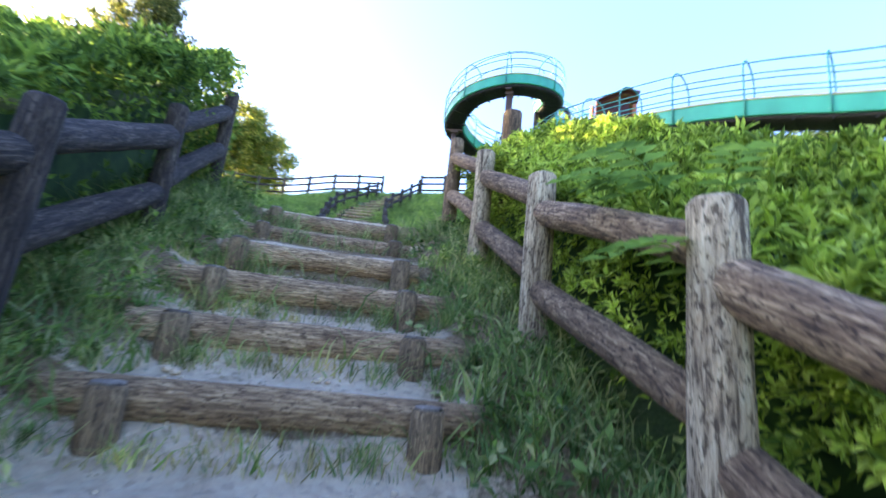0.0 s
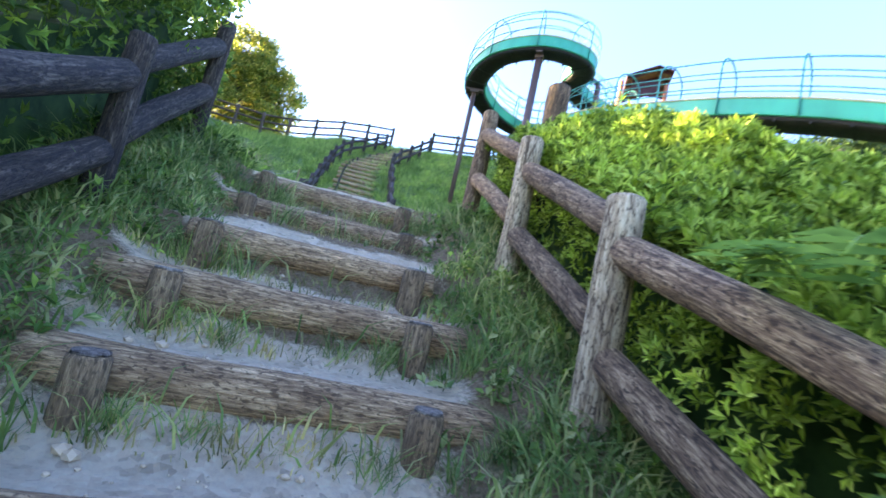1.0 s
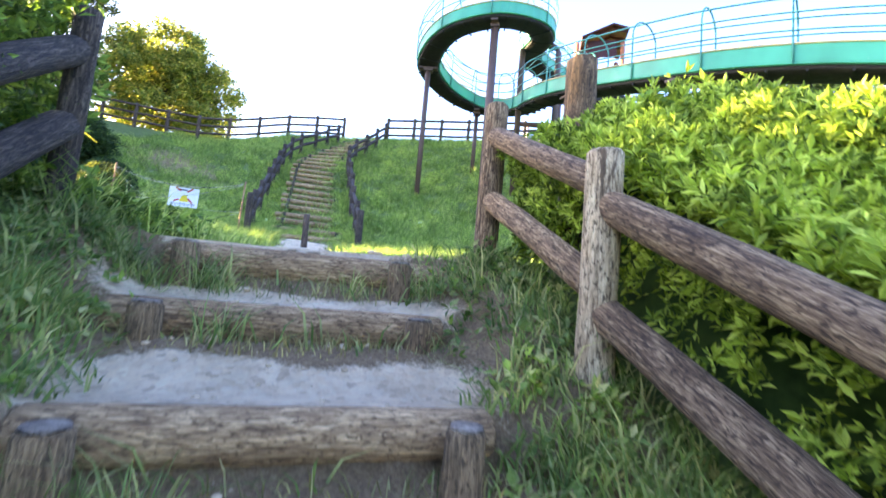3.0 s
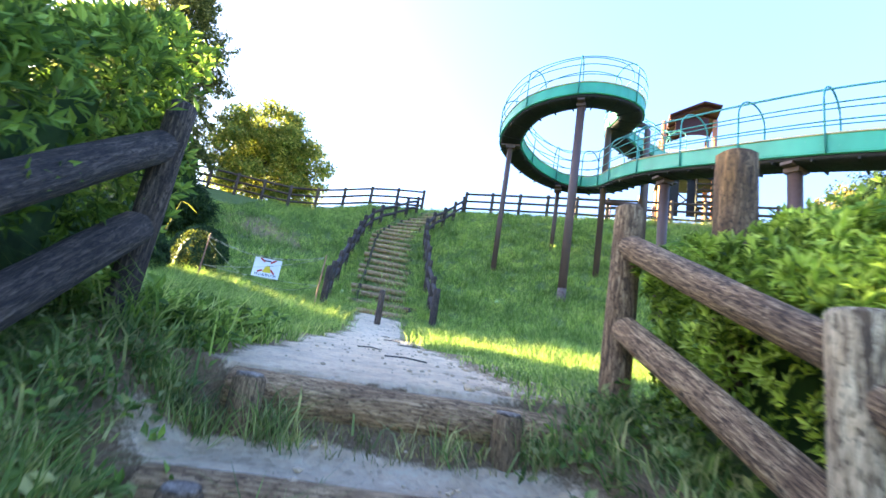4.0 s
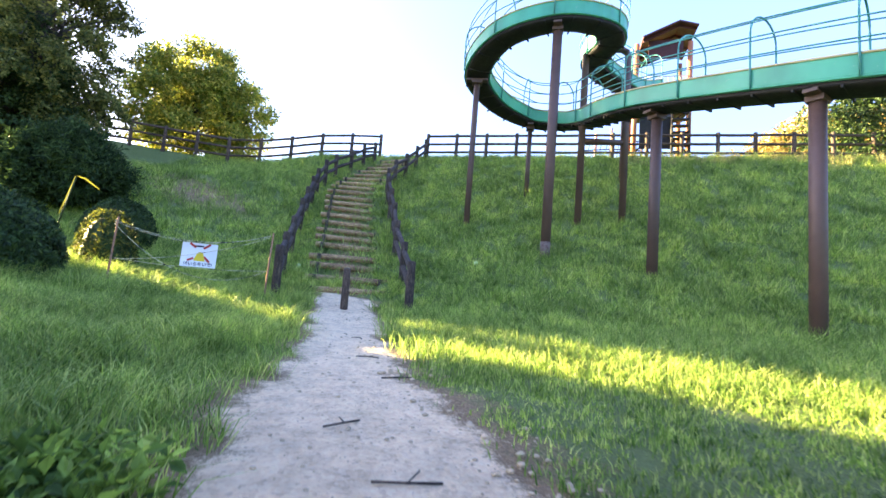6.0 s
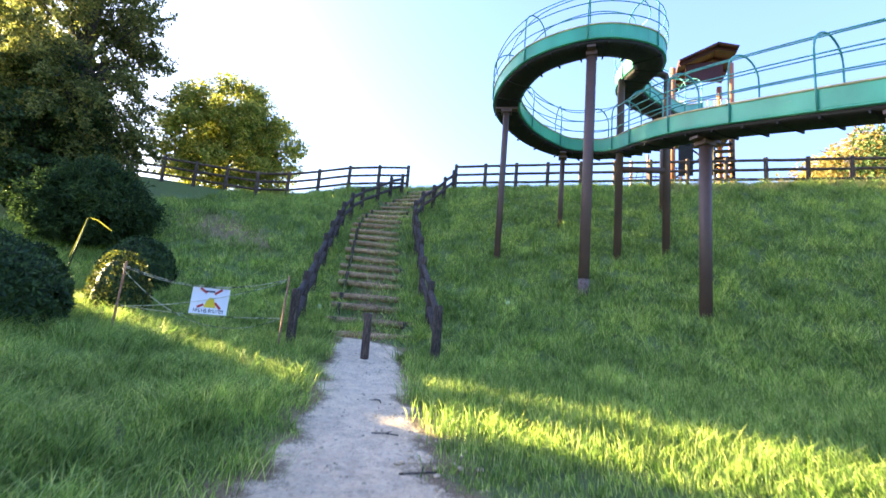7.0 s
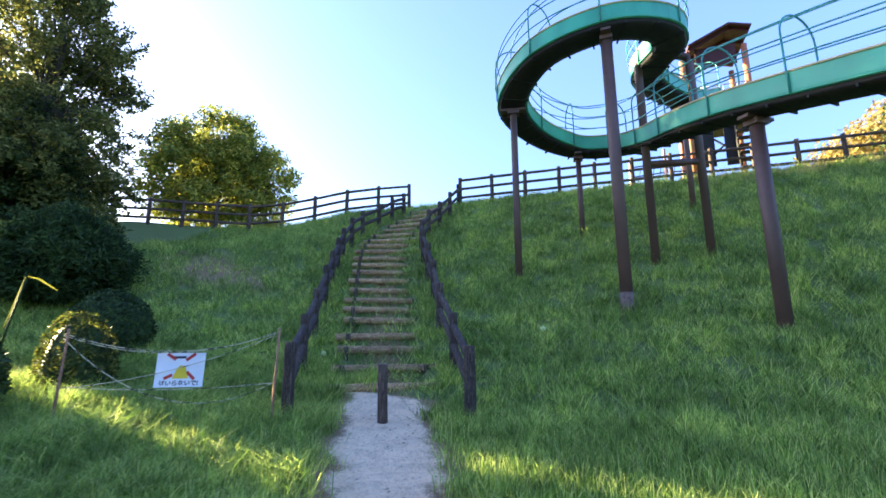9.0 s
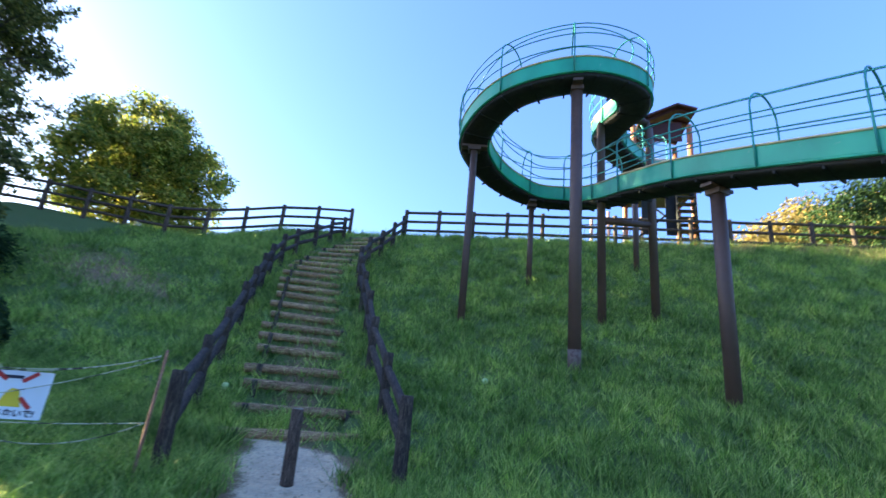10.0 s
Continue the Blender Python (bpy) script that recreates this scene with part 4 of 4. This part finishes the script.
tree("dark_tree", (11.2, 24.8), 5.0, 3.1, SHRUB, "dark spreading tree beyond the ridge fence", 120, 60, 0.15, 34, bare=0.0)
tree("golden_tree", (13.0, 33.5), 6.8, 4.4, RUST_LEAF, "sunlit golden trees beyond the ridge", 150, 60, 0.24, 35, bare=0.0)
tree("golden_tree", (20.5, 32), 8.5, 5.0, RUST_LEAF, "sunlit golden trees beyond the ridge", 100, 44, 0.24, 36, bare=0.0)
tree("golden_tree", (29, 30), 10, 5.0, RUST_LEAF, "sunlit golden trees beyond the ridge", 100, 44, 0.26, 37, bare=0.0)
# hidden trees added to block the sun from the slope and slide
for k, (x, y, h, r) in enumerate([(-25, 16.0, 9, 3.0), (-28, 19.0, 9.5, 3.2)]):
    tree("shade_tree", (x, y), h, r, TREE_LEAF, "tall leafy tree added out of sight to shade the slope and slide", 110, 40, 0.34, 40 + k, bare=0.0)


# ---- the rope barrier with its sign ----
def sign():
    a, b = Vector((-5.4, 10.25, at_ground(-5.4, 10.25))), Vector((-7.17, 9.15, at_ground(-7.17, 9.15)))
    ends = []
    for p, h in ((a, 1.1), (b, 1.0)):
        t = thing("stake", p, "thin reddish wooden stake driven into the grass", "stake", "stakes of the rope barrier")
        log("pole", p - Vector((0, 0, 0.2)), p + Vector((0.03, 0.02, h)), 0.016, 0.013, STAKE, t, sides=8, rough=0.03)
        ends.append(p)
    t = thing("rope_barrier", (a + b) / 2, "yellow and black striped rope strung between two stakes", "rope")
    for ha, hb, sag in ((1.05, 0.93, 0.2), (1.04, 0.95, 0.19), (0.5, 0.42, 0.05), (0.5, 0.9, 0.4), (1.02, 0.4, 0.1)):
        p, q = a + Vector((0, 0, ha)), b + Vector((0, 0, hb))
        part("rope", tube_mesh([p + (q - p) * k / 20 - Vector((0, 0, sag * 4 * (k / 20) * (1 - k / 20))) for k in range(21)], 0.0045, 6), ROPE, t)
    d = (a - b).normalized()
    d.z = 0
    d.normalize()
    out = Vector((-d.y, d.x, 0))
    mid = Vector((-6.25, 9.785, 4.06))
    m = Matrix.Translation(mid) @ Matrix(((d.x, out.x, 0, 0), (d.y, out.y, 0, 0), (0, 0, 1, 0), (0, 0, 0, 1))) @ Matrix.Rotation(radians(-6), 4, "X")
    t = thing("sign_board", mid, "white warning board with red and yellow print hanging on a rope", "sign")
    for u in (-0.17, 0.19):
        part("tie", tube_mesh([m @ Vector((u, 0, 0.165)), m @ Vector((u + 0.01, 0.012, 0.19)), m @ Vector((u + 0.05, 0.0, 0.225))], 0.004, 5), ROPE, t, "pale string tie")
    part("board", box_mesh(0.48, 0.012, 0.36, 0.004), BOARD, t, m=m, smooth=False)
    sgn = 1 if (m.to_3x3() @ Vector((0, 1, 0))).dot(Vector((-2, 6, 4)) - mid) > 0 else -1

    def flat(name, outline, mat):
        bm = bmesh.new()
        bm.faces.new([bm.verts.new((u, sgn * 0.0085, v)) for u, v in outline])
        part(name, bm, mat, t, m=m, smooth=False)

    flip = 1 if sgn < 0 else -1
    flat("yellow_figure", [(flip * u, v) for u, v in ((-0.07, -0.09), (0.09, -0.09), (0.05, 0.04), (0.0, 0.05), (-0.03, 0.02))], YELLOW)
    for u0, v0, u1, v1 in ((-0.14, 0.17, -0.05, 0.11), (0.14, 0.17, 0.05, 0.1), (0.07, -0.02, 0.15, -0.1), (-0.07, -0.05, -0.15, -0.09)):
        p, q = Vector((u0, v0)), Vector((u1, v1))
        n = Vector((-(q - p).y, (q - p).x)).normalized() * 0.016
        flat("red_bar", [(flip * r.x, r.y) for r in (p - n, q - n, q + n, p + n)], RED)
    flat("dark_bar", [(flip * u, v) for u, v in ((-0.07, 0.12), (0.05, 0.12), (0.05, 0.145), (-0.07, 0.145))], INK)
    text = bpy.data.curves.new("lettering", "FONT")
    text.offset = 0.0018
    text.body, text.size, text.align_x, text.extrude = "はいらないで!", 0.062, "CENTER", 0.0008
    text.materials.append(INK)
    word = new("lettering", text)
    word.parent = t
    turn = Matrix.Rotation(math.pi / 2, 4, "X") if sgn < 0 else Matrix.Rotation(math.pi, 4, "Z") @ Matrix.Rotation(math.pi / 2, 4, "X")
    word.matrix_basis = t.matrix_basis.inverted() @ m @ Matrix.Translation((0, sgn * 0.0085, -0.158)) @ turn


sign()


# ---- grass ----
def blades(name, xs, ys, tall, wide, mat, seed, lean=0.55, plain=False):
    g = np.random.default_rng(seed)
    n = len(xs)
    z = ground(xs, ys) - 0.01
    a = g.uniform(0, 2 * math.pi, n)
    h = tall * g.uniform(0.45, 1.3, n)
    k = lean * g.uniform(0.1, 1.2, n) * h
    dx, dy = np.cos(a), np.sin(a)
    b = g.uniform(0, 2 * math.pi, n)
    wx, wy = np.cos(b) * wide / 2, np.sin(b) * wide / 2
    base = np.stack([xs, ys, z], 1)
    W = np.stack([wx, wy, np.zeros(n)], 1)
    mid = base + np.stack([dx * k * 0.3, dy * k * 0.3, h * 0.6], 1)
    tip = base + np.stack([dx * k, dy * k, h * g.uniform(0.8, 1.0, n)], 1)
    if plain:
        V = np.stack([base - W, base + W, tip], 1).reshape(-1, 3)
        return tagged(soup(name, V, np.arange(n * 3).reshape(-1, 3), mat), "grass", "grass", kind="stuff")
    V = np.stack([base - W, base + W, mid - W * 0.75, mid + W * 0.75, tip], 1).reshape(-1, 3)
    i = np.arange(n)[:, None] * 5
    F = np.stack([i + [0, 1, 2], i + [1, 3, 2], i + [2, 3, 4]], 1).reshape(-1, 3)
    return tagged(soup(name, V, F, mat), "grass", "grass", kind="stuff")


def sown(n, x0, x1, y0, y1, keep, seed, tuft=5, spread_m=0.035):
    g = np.random.default_rng(seed)
    x, y = np.repeat(g.uniform(x0, x1, n), tuft), np.repeat(g.uniform(y0, y1, n), tuft)
    x, y = x + g.normal(0, spread_m, len(x)), y + g.normal(0, spread_m, len(y))
    ok = g.random(len(x)) < keep(x, y)
    return x[ok], y[ok]


def off_path(x, y):
    return step(-on_path(x, y), -0.12, 0.35)


def patchy(x, y, f=0.8):
    return np.array([0.5 + 0.9 * noise.noise((a * f, b * f, 5)) for a, b in zip(x, y)])


def clumped(keep):
    return lambda x, y: keep(x, y) * np.clip(0.15 + 1.4 * patchy(x, y, 2.6), 0.08, 1)


def keep_steps(x, y):
    s, c = frame_sc(x, y)
    side_part = step(np.abs(c) + 0.12 * np.sin(5 * s + c), 0.6, 0.88)
    riser = np.zeros_like(s)
    for at, _ in LOGS:
        riser = np.maximum(riser, ((s > at - 0.24) & (s < at - 0.06)) * 0.07)
    return np.where((s < 0.14) & (c > -1.35) & (c < 1.2), np.maximum(side_part, riser) * 0.95, 0)


x, y = sown(30000, -3.2, 4.2, -0.5, 5.6, keep_steps, 51)
g = np.random.default_rng(52)
blades("step_grass", x, y, 0.06 + 0.14 * g.random(len(x)) ** 2, 0.011, GRASS_DRY, 53, 1.5)


g = np.random.default_rng(63)
k = g.integers(0, len(LOGS), 3400)
s, c = np.array([q[0] for q in LOGS])[k] - 0.09 - 0.16 * g.random(3400), g.normal(0, 0.42, 3400)
x, y = END[0] + s * UP[0] + c * SIDE[0], END[1] + s * UP[1] + c * SIDE[1]
blades("dry_step_grass", x, y, 0.03 + 0.07 * g.random(len(x)), 0.006, STRAW, 64, 1.4)


g = np.random.default_rng(65)
n, each = 130, 40
k = g.integers(0, len(LOGS), n)
s = np.array([q[0] for q in LOGS])[k] - 0.13 - 0.09 * g.random(n)
c = np.where(g.random(n) < 0.62, -1.0, 1.0) * (0.18 + 0.75 * g.random(n) ** 0.7)
s, c = np.repeat(s, each) + g.normal(0, 0.025, n * each), np.repeat(c, each) + g.normal(0, 0.035, n * each)
x, y = END[0] + s * UP[0] + c * SIDE[0], END[1] + s * UP[1] + c * SIDE[1]
blades("step_tufts", x, y, np.repeat(0.08 + 0.12 * g.random(n), each), 0.0055, GRASS_DRY, 66, 1.8)


def keep_left(x, y):
    s, c = frame_sc(x, y)
    left = np.interp(y, EDGE_L[:, 0], EDGE_L[:, 1])
    return ((s > 0.1) & (x < left + 0.35)) * off_path(x, y)


x, y = sown(46000, -10.5, -1.4, 3.6, 12.5, clumped(keep_left), 54)
blades("long_grass", x, y, 0.13 + 0.2 * np.clip(patchy(x, y, 1.3), 0, 1.2), 0.008, GRASS, 55, 1.4)


def keep_right(x, y):
    s, c = frame_sc(x, y)
    right = np.interp(y, EDGE_R[:, 0], EDGE_R[:, 1])
    return ((s > 0.15) & (x > right - 0.3)) * off_path(x, y) * (0.62 + 0.38 * step(np.maximum(y - 7.5, (x - 0.5)), -1.0, 1.2))


x, y = sown(30000, -4.6, 7, 4.6, 11.6, keep_right, 56)
g = np.random.default_rng(57)
blades("short_grass", x, y, 0.07 + 0.17 * step(y, 7.6, 9.4) * (0.6 + 0.6 * g.random(len(x))), 0.009, GRASS, 58, 0.8)


def keep_slope(x, y):
    d = 22.5 - 0.4 * np.maximum(0, -9 - x) - y
    k = ((y > 10.8) & (d > -1.5)).astype(float)
    mid = np.interp(y, [q[1] for q in FLIGHT], [q[0] for q in FLIGHT])
    k = k * (1 - 0.86 * ((np.abs(x - mid) < 0.72 + 0.15 * np.sin(y * 7)) & (y > 12) & (y < 22.2)))
    patch = np.exp(-(((x + 11.6) / 2.0) ** 2 + ((y - 15.2) / 0.8) ** 2))
    return k * (1 - 0.7 * patch) * off_path(x, y)


x, y = sown(100000, -16, 11, 10.8, 23.5, clumped(keep_slope), 59, spread_m=0.05)
blades("slope_grass", x, y, 0.08 + 0.25 * np.clip(patchy(x, y, 2.3), 0, 1.2), 0.017, GRASS, 60, 1.0, plain=True)


g = np.random.default_rng(69)
n, each = 900, 12
cx, cy = g.uniform(-3.2, 8, n), 9.3 + 6.0 * g.random(n) ** 1.5
x, y = np.repeat(cx, each) + g.normal(0, 0.06, n * each), np.repeat(cy, each) + g.normal(0, 0.06, n * each)
ok = (x > np.interp(y, EDGE_R[:, 0], EDGE_R[:, 1]) + 0.15) & (on_path(x, y) < -0.1)
blades("upright_tufts", x[ok], y[ok], np.repeat(g.uniform(0.16, 0.32, n), each)[ok], 0.009, GRASS, 70, 0.7)
cx, cy = g.uniform(-8.5, -4.6, 260), g.uniform(8.2, 10.4, 260)
x, y = np.repeat(cx, each) + g.normal(0, 0.05, 260 * each), np.repeat(cy, each) + g.normal(0, 0.05, 260 * each)
ok = keep_left(x, y) > 0.5
blades("upright_tufts", x[ok], y[ok], np.repeat(g.uniform(0.18, 0.36, 260), each)[ok], 0.008, GRASS, 71, 0.8)

g = np.random.default_rng(67)
x, y = g.normal(-11.6, 1.7, 3600), g.normal(15.2, 0.75, 3600)
blades("worn_grass", x, y, 0.03 + 0.06 * g.random(3600), 0.012, STRAW, 68, 1.3, plain=True)

# ridge tufts in straw colour that stands for low sun on the grass
g = np.random.default_rng(61)
cx, cy = g.uniform(1.0, 14, 70), 22.35 - np.abs(g.normal(0, 0.5, 70))
x, y = np.repeat(cx, 55) + g.normal(0, 0.11, 3850), np.repeat(cy, 55) + g.normal(0, 0.08, 3850)
blades("sunlit_tufts", x, y, np.repeat(g.uniform(0.22, 0.42, 70), 55), 0.014, STRAW, 62, 0.7, plain=True)


# ---- weeds, sprigs and pebbles ----
def weeds(name, x, y, size, mat, seed, per=5, lift=0.05):
    g = np.random.default_rng(seed)
    P = np.stack([x, y, ground(x, y) + lift * g.uniform(0.2, 1.6, len(x))], 1)
    N = np.tile((0.0, 0.0, 1.0), (len(x), 1)) + 0.4 * g.normal(size=(len(x), 3))
    N /= np.linalg.norm(N, axis=1, keepdims=True)
    v, f = leaves(P, N, size, per, 0.35, 0.5, seed)
    return tagged(soup(name, v, f, mat), "low broad-leaved weeds", "weeds", kind="stuff")


def keep_weeds(x, y):
    s, c = frame_sc(x, y)
    return ((s < 0.16) & (s > -4.5) & (c > -1.4) & (c < 1.25)) * step(np.abs(c), 0.45, 0.8) * 0.6


x, y = sown(3200, -3.2, 4.2, -0.5, 5.6, keep_weeds, 71, 3, 0.05)
weeds("step_weeds", x, y, 0.05, GRASS_DRY, 72)
x, y = sown(1100, -3.2, 4.2, -0.5, 5.6, keep_weeds, 75, 4, 0.06)
weeds("clover", x, y, 0.04, DARK_HEDGE, 76, 5, 0.08)
x, y = sown(420, -3.0, -1.8, 4.2, 5.4, keep_left, 73, 4, 0.08)
weeds("path_weeds", x, y, 0.075, DARK_HEDGE, 74, 4, 0.12)


def sprig(s, c, up, turn, length):
    """A light green shoot with paired leaflets, leaning out of the hedge."""
    base = place(s, c)
    base.z += up
    t = thing("leafy_shoot", base, "light green compound-leaved shoot leaning over the log rail", "plant", "shoots in the hedge")
    d = Vector((math.cos(turn), math.sin(turn), 0.25))
    pts = [base + d * length * k / 8 + Vector((0, 0, 0.12 * length * math.sin(math.pi * k / 8) - 0.25 * length * (k / 8) ** 2)) for k in range(9)]
    part("stem", tube_mesh(pts, 0.0025, 5), GRASS, t)
    side = Vector((-d.y, d.x, 0)).normalized()
    for k in range(1, 9):
        for e in (-1, 1):
            bm = bmesh.new()
            a = side * e + d * 0.5
            a.normalize()
            w = a.cross(Vector((0, 0, 1))).normalized()
            n = length * 0.34 * (1 - 0.05 * k)
            ring = [pts[k], pts[k] + a * n * 0.45 + w * n * 0.24, pts[k] + a * n - Vector((0, 0, n * 0.2)), pts[k] + a * n * 0.45 - w * n * 0.24]
            bm.faces.new([bm.verts.new(q) for q in ring])
            part("leaflet", bm, GRASS, t, smooth=False)


for s, c, up, turn, length in ((-2.6, 1.14, 0.84, 3.9, 0.34), (-2.75, 1.16, 0.9, 4.1, 0.42), (-2.7, 1.25, 0.92, 3.3, 0.32), (-3.0, 1.12, 0.7, 3.9, 0.4), (-2.9, 1.25, 0.95, 4.6, 0.34), (0.0, 1.3, 0.8, 2.2, 0.26), (-0.15, 1.75, 0.98, 1.2, 0.4), (-0.3, 2.1, 1.05, 2.0, 0.42), (-0.1, 2.3, 0.98, 0.6, 0.4), (-0.5, 1.9, 1.12, 3.4, 0.36)):
    sprig(s, c, up, turn, length)


def pebbles(n, seed):
    g = np.random.default_rng(seed)
    bm = bmesh.new()
    bmesh.ops.create_icosphere(bm, subdivisions=1, radius=1)
    unit = np.array([v.co for v in bm.verts])
    tri = np.array([[v.index for v in f.verts] for f in bm.faces])
    bm.free()
    V, F = [], []
    while len(V) < n:
        y = g.uniform(4.7, 11.8)
        left, right = np.interp(y, EDGE_L[:, 0], EDGE_L[:, 1]), np.interp(y, EDGE_R[:, 0], EDGE_R[:, 1])
        x = right + abs(g.normal(0, 0.25)) * (-1 if g.random() < 0.6 else 1) if g.random() < 0.6 else g.uniform(left, right)
        if len(V) % 4 == 0:
            s, c = g.uniform(-3.4, 0), g.uniform(-0.5, 0.5)
            x, y = END + s * UP + c * SIDE
        r = 0.005 + (0.026 if abs(x - right) < 0.4 and y < 8.5 else 0.014) * g.random() ** 4
        p = unit * g.uniform(0.7, 1.2, unit.shape) * r * np.array((1, 1, 0.6)) + np.array((x, y, at_ground(x, y) + r * 0.25))
        F.append(tri + len(V) * len(unit))
        V.append(p)
    return tagged(soup("pebbles", np.concatenate(V), np.concatenate(F), STONE), "loose pale pebbles on the gravel path", "pebbles", kind="stuff")


pebbles(1600, 81)


for x, y in ((-2.95, 14.44), (-6.46, 12.83)):
    bm = bmesh.new()
    bmesh.ops.create_icosphere(bm, subdivisions=3, radius=0.05)
    for v in bm.verts:
        v.co = v.co * (1 + 0.06 * noise.noise(v.co * 40))
    tagged(part("ball", bm, BALL, None, "", Matrix.Translation((x, y, at_ground(x, y) + 0.1))), "small pale ball lying in the grass", "ball", "balls in the grass")

# a bent reed above the shrubs
t = thing("reed", (-8.45, 9.25, at_ground(-8.45, 9.25)), "tall yellow-green reed with a folded tip", "reed")
part("stalk", tube_mesh([(-8.45, 9.25, at_ground(-8.45, 9.25)), (-8.4, 9.28, 4.4), (-8.3, 9.35, 5.1)], 0.012, 6), LIME_LEAF, t)
bm = bmesh.new()
edge = [((-8.42, 9.27, 4.5), 0.006), ((-8.3, 9.35, 5.12), 0.016), ((-8.22, 9.43, 5.1), 0.013), ((-8.1, 9.58, 4.97), 0.003)]
rows = [(bm.verts.new((x - 0.8 * w, y - 0.6 * w, z)), bm.verts.new((x + 0.8 * w, y + 0.6 * w, z + 0.01))) for (x, y, z), w in edge]
for (a, b), (c, d) in zip(rows, rows[1:]):
    bm.faces.new((a, b, d, c))
part("blade", bm, LIME_LEAF, t, "bright folded blade")

# twigs on the path
for x, y, a, n in ((-2.35, 7.6, 0.5, 0.3), (-2.9, 8.3, 0.1, 0.22), (-2.2, 6.4, 0.9, 0.25), (-1.7, 5.9, 0.2, 0.3), (-3.3, 9.3, 2.2, 0.2)):
    z = at_ground(x, y) + 0.012
    t = thing("twig", (x, y, z), "thin dry twig lying on the gravel", "twig", "twigs on the path")
    part("stem", tube_mesh([(x, y, z), (x + n * 0.5 * math.cos(a), y + n * 0.5 * math.sin(a), z + 0.01), (x + n * math.cos(a + 0.2), y + n * math.sin(a + 0.2), z)], 0.006, 6), BARK_TREE, t)
    part("side_twig", tube_mesh([(x + n * 0.5 * math.cos(a), y + n * 0.5 * math.sin(a), z + 0.01), (x + n * 0.8 * math.cos(a + 0.7), y + n * 0.8 * math.sin(a + 0.7), z + 0.005)], 0.004, 5), BARK_TREE, t)
